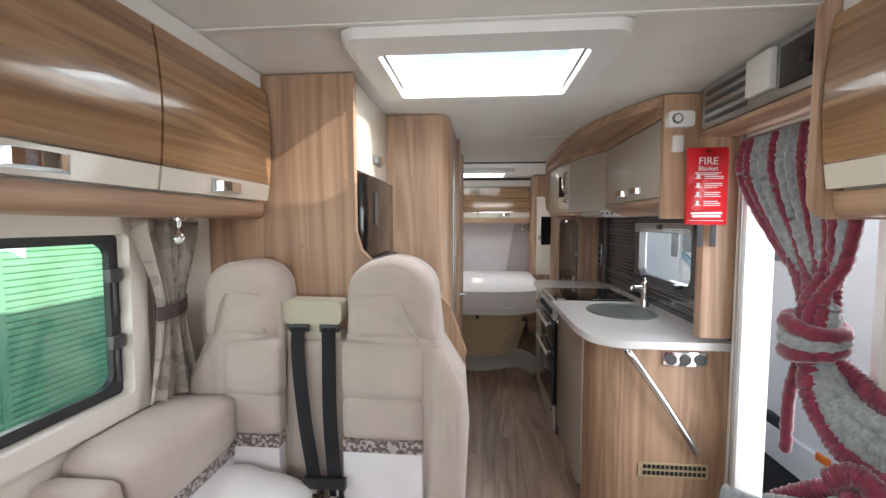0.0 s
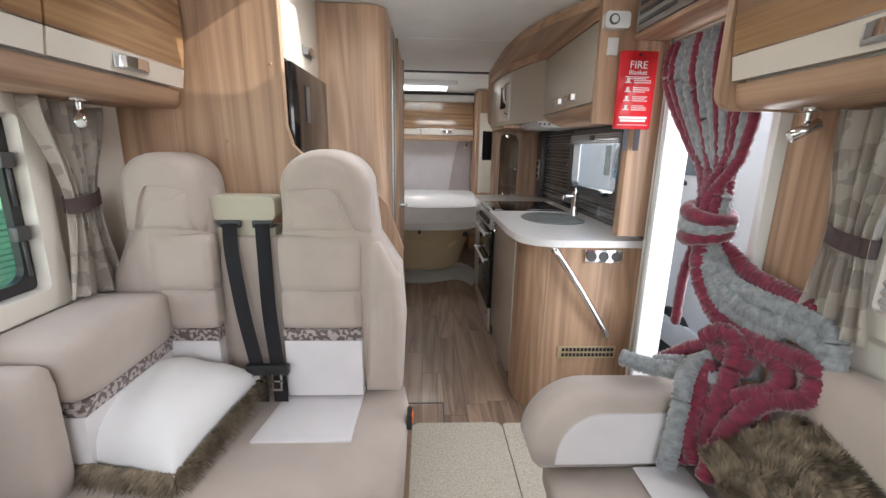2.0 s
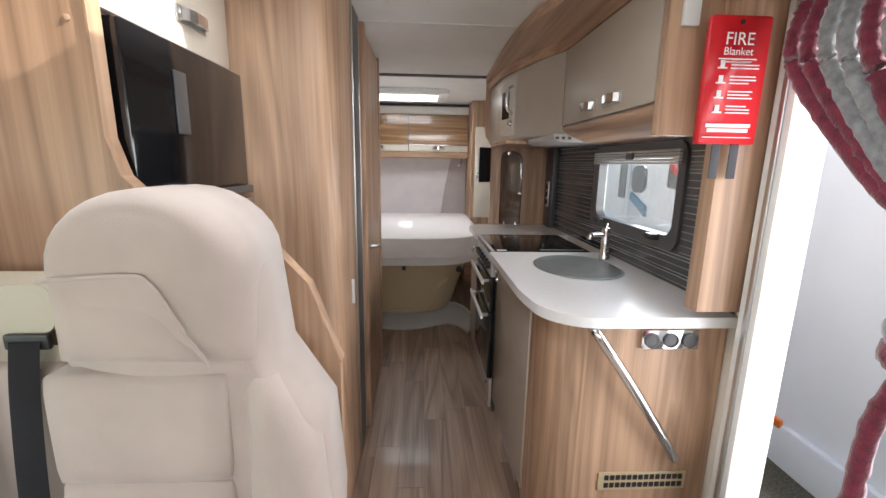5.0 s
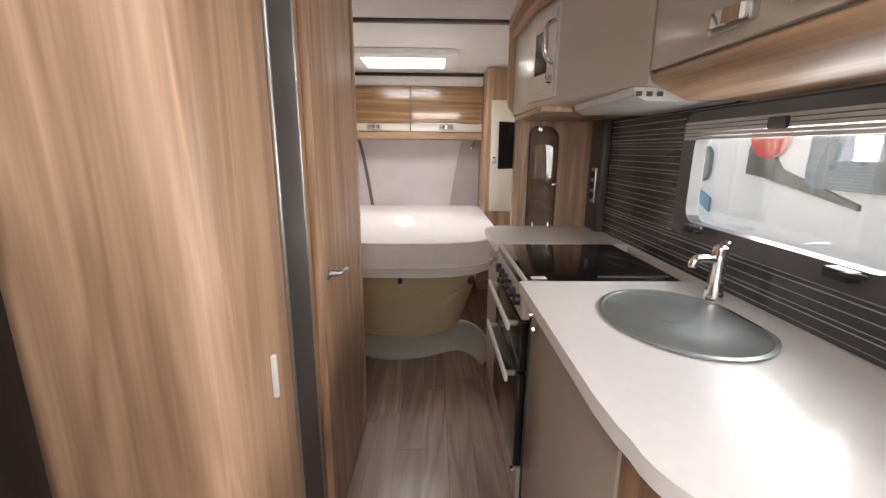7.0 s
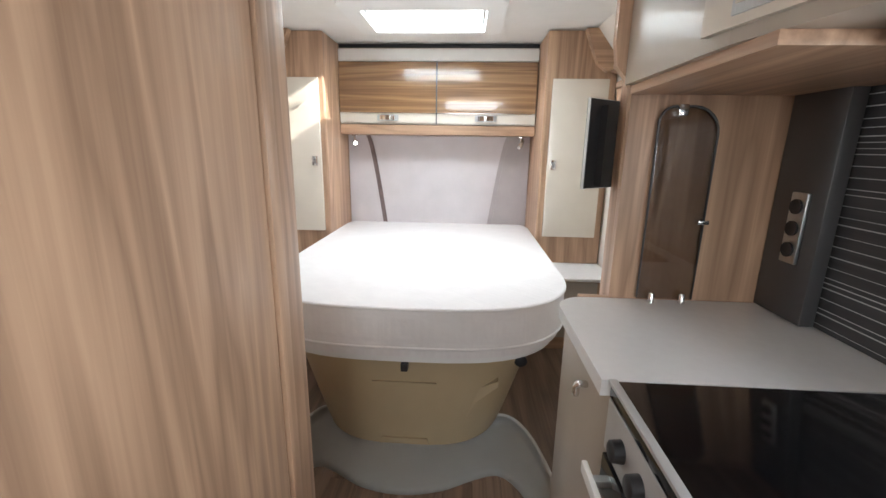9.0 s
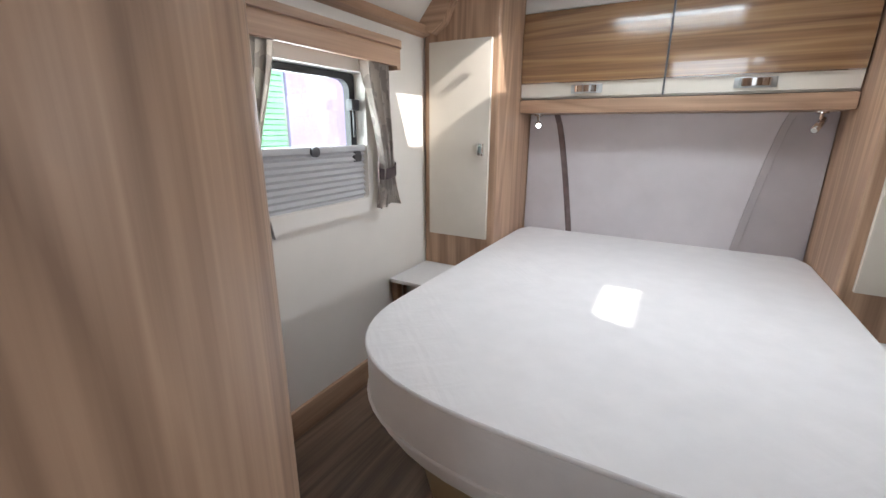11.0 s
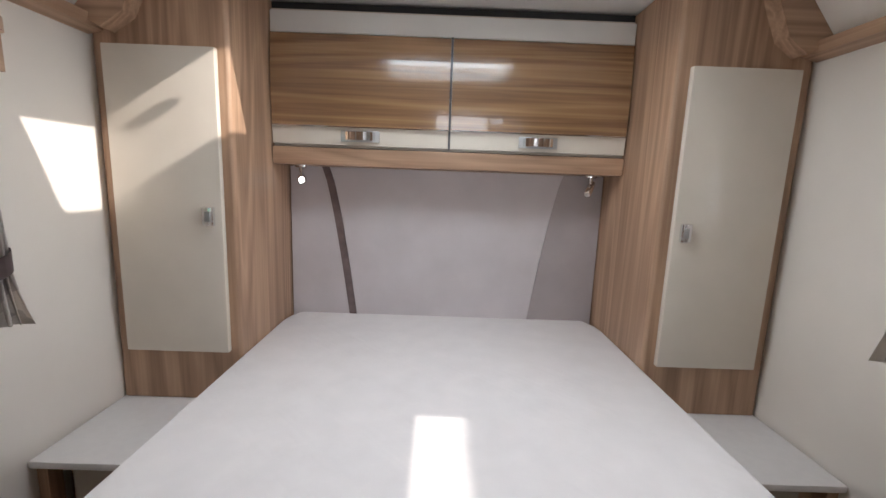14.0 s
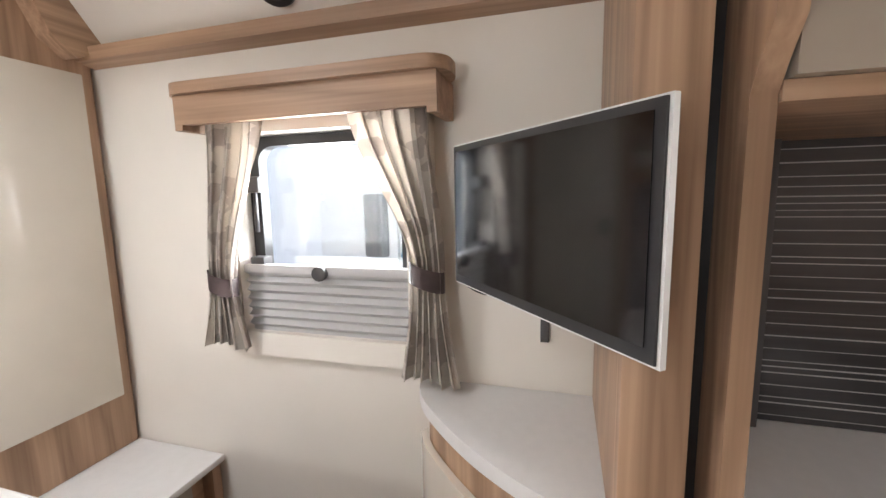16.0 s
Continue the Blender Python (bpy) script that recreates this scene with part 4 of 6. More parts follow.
def radio():
    t = thing("radio", (1.56, 1.8, 1.8), "silver grey radio and control panel above the door", "radio")
    box("body", (1.50, 1.345, 1.803), (XR - 0.002, 2.03, 1.972), STEEL, t, 0.006)
    box("display", (1.492, 1.40, 1.83), (1.4995, 1.58, 1.95), BLACKG, t, 0.003)
    box("panel", (1.478, 1.60, 1.84), (1.4995, 1.72, 1.962), WHITEPL, t, 0.006)
    for z in (1.835, 1.87, 1.905, 1.94):
        box("grille", (1.496, 1.74, z - 0.008), (1.4995, 2.0, z + 0.008), GREYDK, t, 0.001)
    lathe("knob", [(0.022, 1.4915), (0.022, 1.483), (0.018, 1.48)], 1.47, 1.89, BLACK, t, 16, "x")


radio()


def garland():
    """Chenille door curtain gathered, knotted and laid over the bench."""
    t = thing("door_curtain", (1.5, 1.6, 0.6), "burgundy and grey chenille strand curtain knotted over the bench", "curtain")
    rng = random.Random(11)
    K = Vector((1.557, 1.485, 1.11))
    bms = {0: bmesh.new(), 1: bmesh.new()}
    for i in range(13):
        y = 1.94 - i * 0.043
        c = (0, 0, 1, 1, 0, 1, 1, 0, 1, 0, 0, 1, 0)[i]
        off = Vector((0.03 * math.cos(i * 2.4), 0.035 * math.sin(i * 2.4), 0))
        pts = [(1.62, y, 1.745), (1.61, y - 0.005, 1.6), ((1.60 + K.x) / 2 + 0.03, (y * 0.9 + K.y * 1.1) / 2, 1.33), tuple(K + off + Vector((0.01, 0, 0.09))), tuple(K + off * 0.8)]
        add_tube(bms[c], smooth_path(pts, 22), 0.018, 8, 0.11)
    for k, (z, c) in enumerate(((0.03, 0), (0.0, 1), (-0.035, 0))):
        ring = [K + Vector((0.058 * math.cos(a), 0.062 * math.sin(a), z + 0.015 * math.sin(a + k))) for a in [2 * math.pi * q / 28 for q in range(29)]]
        add_tube(bms[c], ring, 0.024, 9, 0.09)
    tails = [
        (1, [(1.575, 1.43, 1.0), (1.575, 1.37, 0.95), (1.595, 1.27, 0.93), (1.62, 1.16, 0.925), (1.635, 1.08, 0.90), (1.62, 1.05, 0.80)]),
        (1, [(1.56, 1.42, 0.98), (1.565, 1.34, 0.91), (1.585, 1.23, 0.885), (1.61, 1.13, 0.885), (1.63, 1.07, 0.85)]),
        (1, [(1.55, 1.43, 0.97), (1.555, 1.36, 0.89), (1.58, 1.27, 0.86), (1.60, 1.18, 0.86)]),
        (0, [(1.605, 1.44, 1.03), (1.625, 1.36, 0.98), (1.645, 1.25, 0.955), (1.65, 1.14, 0.94)]),
    ]
    loops = [
        (0, [(1.535, 1.46, 0.97), (1.54, 1.40, 0.88), (1.555, 1.31, 0.825), (1.58, 1.18, 0.82), (1.60, 1.08, 0.82), (1.58, 1.06, 0.75), (1.53, 1.12, 0.70), (1.47, 1.15, 0.58), (1.42, 1.13, 0.45)]),
        (0, [(1.54, 1.45, 0.96), (1.545, 1.37, 0.86), (1.57, 1.25, 0.80), (1.58, 1.14, 0.785), (1.55, 1.12, 0.73), (1.49, 1.19, 0.66), (1.44, 1.22, 0.55), (1.42, 1.22, 0.44)]),
    ]
    for c, p in tails + loops:
        add_tube(bms[c], smooth_path([tuple(K + Vector((0.02 * rng.uniform(-1, 1), 0.02 * rng.uniform(-1, 1), -0.02)))] + p, 22), 0.027, 10, 0.1)
    pile = [
        (1, [(1.31, 1.45, 0.655), (1.36, 1.40, 0.655), (1.42, 1.33, 0.67), (1.46, 1.27, 0.68), (1.50, 1.22, 0.70)]),
        (1, [(1.55, 1.30, 0.73), (1.48, 1.30, 0.72), (1.42, 1.27, 0.70), (1.385, 1.225, 0.62), (1.37, 1.215, 0.50), (1.36, 1.21, 0.42)]),
        (1, [(1.42, 1.43, 0.645), (1.46, 1.36, 0.68), (1.52, 1.28, 0.70), (1.58, 1.2, 0.74)]),
        (1, [(1.36, 1.44, 0.64), (1.41, 1.38, 0.65), (1.48, 1.33, 0.69)]),
    ]
    heap = [
        (0, [(1.45, 1.44, 0.645), (1.49, 1.40, 0.70), (1.53, 1.34, 0.75), (1.52, 1.27, 0.76), (1.55, 1.19, 0.75)]),
        (0, [(1.50, 1.28, 0.72), (1.44, 1.24, 0.66), (1.41, 1.21, 0.56), (1.43, 1.19, 0.46)]),
        (0, [(1.50, 1.33, 0.78), (1.52, 1.29, 0.82), (1.53, 1.24, 0.80), (1.50, 1.21, 0.72), (1.46, 1.19, 0.60), (1.45, 1.17, 0.46)]),
        (0, [(1.40, 1.25, 0.64), (1.45, 1.22, 0.63), (1.50, 1.18, 0.62), (1.56, 1.12, 0.66)]),
    ]
    for c, p in pile + heap:
        add_tube(bms[c], smooth_path(p, 20), 0.027, 10, 0.1)
    add_tube(bms[0], smooth_path([(1.56, 1.53, 1.06), (1.565, 1.575, 0.90), (1.565, 1.58, 0.72)], 12), 0.017, 8, 0.1)
    tagged(finish("strands", bms[0], PLUSH_R, t, 0, True), "burgundy chenille strands", kind="stuff")
    tagged(finish("strands", bms[1], PLUSH_G, t, 0, True), "grey chenille strands", kind="stuff")
    tube("rod", [(1.62, 1.43, 1.752), (1.62, 1.96, 1.752)], 0.006, STEEL, t, 8, 0)


garland()

# ---- kitchen ----
def kitchen_units():
    t = thing("kitchen_unit", (1.4, 2.6, 0), "taupe kitchen base unit with rounded oak end and white worktop", "kitchen unit")
    xf, y0, y1, xb = 1.135, 2.115, 3.03, XR - 0.004
    r = 0.14
    foot = [(xb, y0), (xb, 2.5), (xf + 0.03, 2.5), (xf, 2.35), (xf, y0 + r)] + arc(xf + r, y0 + r, r, 180, 270, 8)[1:]
    tagged(prism("end_panel", foot, "z", 0.0, 0.885, WOOD_Z, t, 0), "oak foil rounded end panel")
    box("carcass", (xf + 0.012, 2.50, 0.0), (xb, y1 - 0.004, 0.885), TAUPE, t, 0)
    d = box("door", (xf - 0.006, 2.355, 0.09), (xf + 0.012, y1 - 0.012, 0.875), TAUPE, t, 0.004)
    for z in (0.835, 0.80):
        lathe("knob", [(0.010, xf - 0.006), (0.010, xf - 0.018), (0.013, xf - 0.022), (0.011, xf - 0.03)], y1 - 0.06 - (0.85 - z), z, CHROME, d, 14, "x")
    xw, yw, rw = 1.085, 2.075, 0.13
    top = [(XR - 0.002, yw)] + [(XR - 0.002, 3.028), (xw, 3.028), (xw, yw + 0.3)] + [(xw + 0.006, yw + 0.22)] + arc(xw + 0.012 + 0.18, yw + 0.18, 0.18, 178, 270, 10)
    prism("worktop", top, "z", 0.886, 0.92, WORKTOP, t, 0.008, False, 3)
    # socket panel, towel rail and vents on the oak end
    s = thing("power_outlet", (1.5, y0, 0.84), "chrome socket panel with three dark round sockets", "socket")
    box("plate", (1.415, y0 - 0.012, 0.805), (1.60, y0 - 0.001, 0.868), CHROME, s, 0.003)
    for k in range(3):
        lathe("socket", [(0.024, y0 - 0.0125), (0.024, y0 - 0.018), (0.019, y0 - 0.019), (0.017, y0 - 0.0165)], 1.446 + 0.061 * k, 0.836, GREYDK, s, 20, "y")
    g = thing("grab_rail", (1.42, y0, 0.65), "slanted chrome grab rail on the oak end panel", "rail")
    tube("bar", [(1.262, y0 - 0.002, 0.865), (1.270, y0 - 0.035, 0.855), (1.40, y0 - 0.05, 0.67), (1.545, y0 - 0.038, 0.45), (1.560, y0 - 0.002, 0.435)], 0.017, CHROME, g, 12, 6)
    for z0, z1 in ((0.295, 0.362), (0.05, 0.115)):
        v = thing("vent_grille", (1.47, y0, z0), "bronze slotted vent grille in the oak end panel", "vent", "vents")
        box("frame", (1.325, y0 - 0.006, z0), (1.625, y0 - 0.001, z1), TANPL, v, 0.002)
        for k in range(14):
            for q in range(2):
                x = 1.345 + k * 0.0195
                zc = z0 + 0.012 + q * (z1 - z0 - 0.01) / 2
                box("slot", (x, y0 - 0.0085, zc), (x + 0.014, y0 - 0.0062, zc + (z1 - z0) / 2 - 0.016), BLACK, v, 0)
    # cabinet past the oven
    t = thing("kitchen_unit", (1.4, 3.7, 0), "taupe kitchen unit with white worktop beside the bedroom", "kitchen unit")
    box("carcass", (xf, 3.584, 0.0), (xb, 4.03, 0.885), TAUPE, t, 0.004)
    d = box("door", (xf - 0.016, 3.59, 0.09), (xf - 0.001, 4.02, 0.875), TAUPE, t, 0.004)
    tube("knob", [(xf - 0.016, 3.76, 0.80), (xf - 0.04, 3.76, 0.80), (xf - 0.042, 3.76, 0.77)], 0.009, CHROME, d, 8, 4)
    top = [(XR - 0.002, 3.579), (XR - 0.002, 4.044), (xw + 0.14, 4.044)] + arc(xw + 0.09, 3.954, 0.09, 90, 180, 6) + [(xw, 3.579)]
    prism("worktop", top, "z", 0.886, 0.92, WORKTOP, t, 0.008, False, 3)


kitchen_units()


def sink():
    t = thing("sink", (1.47, 2.72, 0.92), "oval brushed steel sink with glass lid set in the worktop", "sink")
    cx, cy = 1.43, 2.71
    bm = bmesh.new()
    rings = []
    for k, z in ((1.0, 0.921), (1.0, 0.926), (0.95, 0.927), (0.93, 0.9235), (0.5, 0.9232), (0.02, 0.9232)):
        row = []
        for i in range(40):
            a = 2 * math.pi * i / 40
            x, y = cx + 0.19 * k * math.cos(a), cy + 0.225 * k * math.sin(a)
            row.append(bm.verts.new((min(x, cx + 0.165), y, z)))
        rings.append(row)
    for a, b in zip(rings, rings[1:]):
        for i in range(40):
            bm.faces.new((a[i], a[(i + 1) % 40], b[(i + 1) % 40], b[i]))
    bm.faces.new(rings[-1])
    finish("bowl", bm, SINKST, t, 0, True).data.set_sharp_from_angle(angle=radians(40))
    lathe("drain", [(0.03, 0.9233), (0.03, 0.9245), (0.02, 0.9243)], cx - 0.02, cy, SINKST, t, 16)
    f = thing("tap", (1.615, 2.86, 0.92), "chrome mixer tap with swivel spout behind the sink", "tap")
    lathe("body", [(0.027, 0.921), (0.025, 0.94), (0.020, 0.97), (0.019, 1.03), (0.021, 1.06), (0.019, 1.075), (0.008, 1.082)], 1.615, 2.86, CHROME, f, 20)
    tube("spout", [(1.612, 2.86, 1.03), (1.59, 2.856, 1.042), (1.545, 2.85, 1.044), (1.535, 2.849, 1.034), (1.533, 2.849, 1.02)], 0.012, CHROME, f, 12)
    tube("lever", [(1.615, 2.86, 1.078), (1.605, 2.84, 1.09), (1.59, 2.80, 1.10)], 0.007, CHROME, f, 8)


sink()


def cooker():
    t = thing("cooker", (1.4, 3.26, 0), "built-in cooker with black glass hob and steel trim", "cooker")
    y0, y1, xf = 3.033, 3.575, 1.10
    box("body", (xf + 0.03, y0, 0.0), (XR - 0.004, y1, 0.885), GREYDK, t, 0.002)
    box("hob", (xf, y0 + 0.002, 0.889), (1.62, y1 - 0.002, 0.922), BLACKG, t, 0.004)
    box("hob_trim", (1.36, y0 + 0.03, 0.9225), (1.60, y0 + 0.04, 0.9255), STEEL, t, 0.001)
    box("hob_trim", (xf - 0.004, y0 + 0.001, 0.918), (xf + 0.012, y1 - 0.001, 0.9255), SILVER, t, 0.002)
    p = box("fascia", (xf, y0 + 0.002, 0.78), (xf + 0.028, y1 - 0.002, 0.887), SILVER, t, 0.004)
    for k in range(6):
        lathe("knob", [(0.021, xf + 0.001), (0.019, xf - 0.018), (0.015, xf - 0.021)], y0 + 0.055 + 0.08 * k, 0.835, BLACK, p, 18, "x")
    for z0, z1 in ((0.585, 0.77), (0.20, 0.575)):
        d = box("door", (xf - 0.002, y0 + 0.006, z0), (xf + 0.028, y1 - 0.006, z1), BLACKG, t, 0.004)
        box("handle", (xf - 0.045, y0 + 0.02, z1 - 0.035), (xf - 0.033, y1 - 0.02, z1 - 0.01), WHITEPL, d, 0.004)
        for y in (y0 + 0.05, y1 - 0.07):
            box("bracket", (xf - 0.0335, y, z1 - 0.03), (xf - 0.0015, y + 0.018, z1 - 0.015), STEEL, d, 0.002)
    box("drawer", (xf + 0.012, y0 + 0.006, 0.02), (xf + 0.028, y1 - 0.006, 0.19), TAUPE, t, 0.003)
    lathe("latch", [(0.012, xf + 0.012), (0.012, xf - 0.002), (0.009, xf - 0.004)], y0 + 0.05, 0.15, CHROME, t, 14, "x")
    box("sticker", (xf + 0.03, y0 + 0.012, 0.9222), (xf + 0.08, y0 + 0.04, 0.923), WHITEPL, t, 0)


cooker()


def splashback():
    t = thing("wall_lining", (XR - 0.003, 2.9, 0.921), "charcoal splashback with fine pale horizontal lines", "splashback", kind="structure")
    bm = bmesh.new()
    for a, b, c, d in ((2.1, 2.43, 0.922, 1.53), (2.43, 3.22, 0.922, 1.06), (2.43, 3.22, 1.45, 1.53), (3.22, 3.99, 0.922, 1.53)):
        add_box(bm, (XR - 0.006, a, c), (XR - 0.0015, b, d))
    finish("board", bm, material("charcoal_laminate", (0.045, 0.046, 0.05), 0.22, vary=0.15, scale=20, stretch=(1, 0.2, 3), coat=0.4), t)
    bm = bmesh.new()
    rng = random.Random(3)
    z = 0.935
    while z < 1.52:
        for a, b in ((2.1, 2.405), (3.245, 3.98)) if 1.045 < z < 1.465 else ((2.1, 3.98),):
            add_box(bm, (XR - 0.0066, a, z), (XR - 0.0058, b, z + rng.choice((0.0012, 0.0018, 0.0025))))
        z += rng.choice((0.013, 0.019, 0.026))
    tagged(finish("lines", bm, material("pale_line", (0.42, 0.42, 0.43), 0.4), t), "pale pinstripe lines", kind="stuff")
    # kitchen window
    w = thing("window_5", (XR, 2.79, 1.06), "kitchen window with rounded corners and raised blind", "window", kind="structure")
    bm = bmesh.new()
    out, inn = rounded(2.415, 1.045, 3.235, 1.465, 0.06), rounded(2.465, 1.10, 3.17, 1.40, 0.05)
    n = len(out)
    rows = [[bm.verts.new((XR + q, *p)) for p in lst] for lst, q in ((out, -0.003), (out, -0.016), (inn, -0.012), (inn, 0.03))]
    for a, b in zip(rows, rows[1:]):
        for i in range(n):
            bm.faces.new((a[i], a[(i + 1) % n], b[(i + 1) % n], b[i]))
    finish("frame", bm, GREYDK, w, 0, False)
    p = box("pane", (XR + 0.03, 2.445, 1.085), (XR + 0.034, 3.195, 1.425), PANE, w, 0)
    p.visible_shadow = False
    bm = bmesh.new()
    for k in range(5):
        add_box(bm, (XR - 0.03, 2.44, 1.375 + k * 0.012), (XR - 0.017, 3.205, 1.384 + k * 0.012))
    tagged(finish("blind", bm, BLINDM, w), "folded pale blind")
    box("blind_tab", (XR - 0.042, 2.77, 1.395), (XR - 0.0305, 2.83, 1.425), GREYDK, w, 0.004)
    for y in (2.56, 3.08):
        box("catch", (XR - 0.05, y - 0.03, 1.075), (XR - 0.0165, y + 0.03, 1.10), BLACK, w, 0.006)
        tube("lever", [(XR - 0.045, y, 1.09), (XR - 0.055, y - 0.07, 1.10)], 0.007, BLACK, w, 8, 0)
    box("post", (1.655, 3.87, 0.922), (XR - 0.0075, 4.042, 1.55), GREYDK, w, 0.004)
    s = thing("power_outlet", (1.65, 3.94, 1.1), "steel socket strip with dark sockets", "socket")
    box("plate", (1.645, 3.915, 1.07), (1.6545, 3.967, 1.25), STEEL, s, 0.003)
    for k in range(3):
        lathe("socket", [(0.019, 1.6445), (0.019, 1.639), (0.014, 1.641)], 3.941, 1.105 + 0.055 * k, BLACK, s, 16, "x")


splashback()


def upper_cabinets():
    t = thing("wall_cabinet", (1.5, 2.6, 1.445), "taupe kitchen wall cabinets with oak trim and chrome handles", "wall cabinet")
    xb = XR - 0.004
    tagged(box("end_panel", (1.383, 2.10, 1.45), (xb, 2.13, 1.974), WOOD_Z, t, 0.006), "oak foil end panel")
    box("carcass", (1.405, 2.131, 1.52), (xb, 2.925, 1.974), TAUPE, t, 0)
    prism("light_rail", [(xb, 1.475), (1.50, 1.475), (1.425, 1.505), (1.396, 1.525), (1.394, 1.538), (xb, 1.538)], "y", 2.131, 2.93, WOOD_Y, t, 0.004)
    d = box("door", (1.384, 2.137, 1.545), (1.404, 2.92, 1.875), TAUPE, t, 0.005)
    bow_handle(d, (1.384, 2.61, 1.59), "y", (-1, 0, 0), 0.11)
    bow_handle(d, (1.384, 2.40, 1.59), "y", (-1, 0, 0), 0.11)
    # curved oak pelmet under the ceiling, sweeping out over the microwave
    for edge, z0, z1 in (([(1.376, 2.1305), (1.29, 2.32), (1.225, 2.52), (1.175, 2.8), (1.16, 3.15), (1.168, 3.5), (1.185, 4.044)], 1.93, 1.9745), ([(1.384, 2.1305), (1.384, 2.5), (1.384, 2.925), (1.322, 3.12), (1.26, 3.38), (1.216, 3.60), (1.206, 4.044)], 1.882, 1.9295)):
        pts = [tuple(p)[:2] for p in smooth_path([(*e, 0) for e in edge], 5)]
        tagged(prism("pelmet", pts + [(xb, 4.044), (xb, 2.1305)], "z", z0, z1, WOOD_Y, t, 0.004), "curved oak foil pelmet")
    # microwave housing
    m = thing("microwave", (1.4, 3.35, 1.5), "cream fronted built-in microwave with chrome bow handle", "microwave")
    face = [(1.388, 2.935), (1.325, 3.12), (1.262, 3.38), (1.218, 3.60), (1.21, 4.04)]
    box("light_rail", (1.24, 3.50, 1.49), (xb, 4.044, 1.512), WOOD_Y, m, 0.003)
    prism("housing", [(x + 0.012, y) for x, y in face] + [(xb, 4.04), (xb, 2.935)], "z", 1.512, 1.8815, TAUPE, m, 0)
    prism("front", face[:3] + [(x + 0.0115, y) for x, y in face[:3]][::-1], "z", 1.515, 1.878, TAUPE, m, 0.002)
    d = prism("door", face[2:4] + [(1.213, 3.66), (1.226, 3.66), (1.230, 3.60), (1.274, 3.38)], "z", 1.535, 1.86, CREAM, m, 0.003)
    a, b = Vector((1.259, 3.395, 0)), Vector((1.221, 3.585, 0))
    nrm = Vector((-0.97, -0.24, 0))
    def quad(nm, u0, u1, z0, z1, off, mat):
        bm = bmesh.new()
        p0, p1 = a.lerp(b, u0), a.lerp(b, u1)
        vs = []
        for k in (off, off - 0.004):
            vs.append([bm.verts.new((*(q + nrm * k)[:2], z)) for q, z in ((p0, z0), (p1, z0), (p1, z1), (p0, z1))])
        bm.faces.new(vs[0])
        bm.faces.new(vs[1][::-1])
        for i in range(4):
            bm.faces.new((vs[0][i], vs[0][(i + 1) % 4], vs[1][(i + 1) % 4], vs[1][i]))
        return finish(nm, bm, mat, d)
    quad("trim", 0.02, 1.0, 1.55, 1.845, 0.004, STEEL)
    quad("panel", 0.07, 0.96, 1.565, 1.83, 0.0065, CREAM)
    quad("glass", 0.34, 0.88, 1.63, 1.785, 0.009, BLACKG)
    h = a + nrm * 0.012
    tube("handle", [(h.x, h.y, 1.80), (h.x - 0.035, h.y - 0.012, 1.77), (h.x - 0.035, h.y - 0.012, 1.68), (h.x, h.y, 1.65)], 0.009, CHROME, d, 10)
    lathe("knob", [(0.018, 1.25), (0.018, 1.232), (0.014, 1.228)], 3.42, 1.60, CHROME, d, 16, "x")
    # hood
    k = thing("cooker_hood", (1.45, 3.3, 1.48), "pale grey slim cooker hood under the cabinets", "hood")
    prism("body", [(1.40, 1.475), (1.66, 1.475), (1.66, 1.511), (1.36, 1.511), (1.365, 1.49)], "y", 2.96, 3.46, SILVER, k, 0.004)
    for i in range(3):
        box("switch", (1.37 + i * 0.03, 2.953, 1.487), (1.385 + i * 0.03, 2.9595, 1.50), GREYDK, k, 0.001)


upper_cabinets()


def partition():
    t = thing("partition", (1.45, 3.9, 0), "oak foil partition between kitchen and bedroom", "partition", kind="structure")
    pts = [(1.245, 0.922), (XR - 0.001, 0.922), (XR - 0.001, 1.975), (1.19, 1.975), (1.19, 1.62), (1.20, 1.56), (1.225, 1.53), (1.245, 1.50)]
    prism("panel", pts, "y", 4.045, 4.07, WOOD_Z, t, 0.008)
    box("panel", (1.16, 4.045, 0.0), (XR - 0.001, 4.07, 0.9215), WOOD_Z, t, 0.004)
    # solid black slab stands in for the shade inside the hollow door pocket
    box("pocket_shade", (1.33, 4.0705, 0.0), (XR - 0.001, 4.0995, 2.0), BLACK, t, 0)
    box("panel", (1.26, 4.10, 0.0), (XR + 0.012, 4.18, 2.0), WOOD_Z, t, 0.006)
    g = thing("glass_screen", (1.4, 4.03, 0.92), "smoked glass splash screen with rounded corner", "glass screen")
    pts = [(1.32, 0.928), (1.475, 0.928)] + arc(1.405, 1.39, 0.07, 0, 90, 6) + arc(1.36, 1.42, 0.04, 90, 180, 6)
    prism("pane", pts, "y", 4.03, 4.036, TINT, g, 0)
    tube("edge", [(x, 4.033, z) for x, z in pts[1:]] + [(1.32, 4.033, 0.93)], 0.004, GREYDK, g, 6, 0)
    for x in (1.355, 1.44):
        lathe("clip", [(0.010, 0.9205), (0.010, 0.945), (0.006, 0.95)], x, 4.018, CHROME, g, 12)
    box("bracket", (1.36, 4.016, 1.435), (1.385, 4.0445, 1.465), CHROME, g, 0.004)
    box("bracket", (1.452, 4.016, 1.15), (1.482, 4.0445, 1.162), CHROME, g, 0.003)
    tagged(box("trim", (0.30, 4.09, 1.972), (1.25, 4.12, 1.991), GREYDK, bevel=0.003), "dark track of the bedroom sliding door", "trim", kind="structure")


partition()


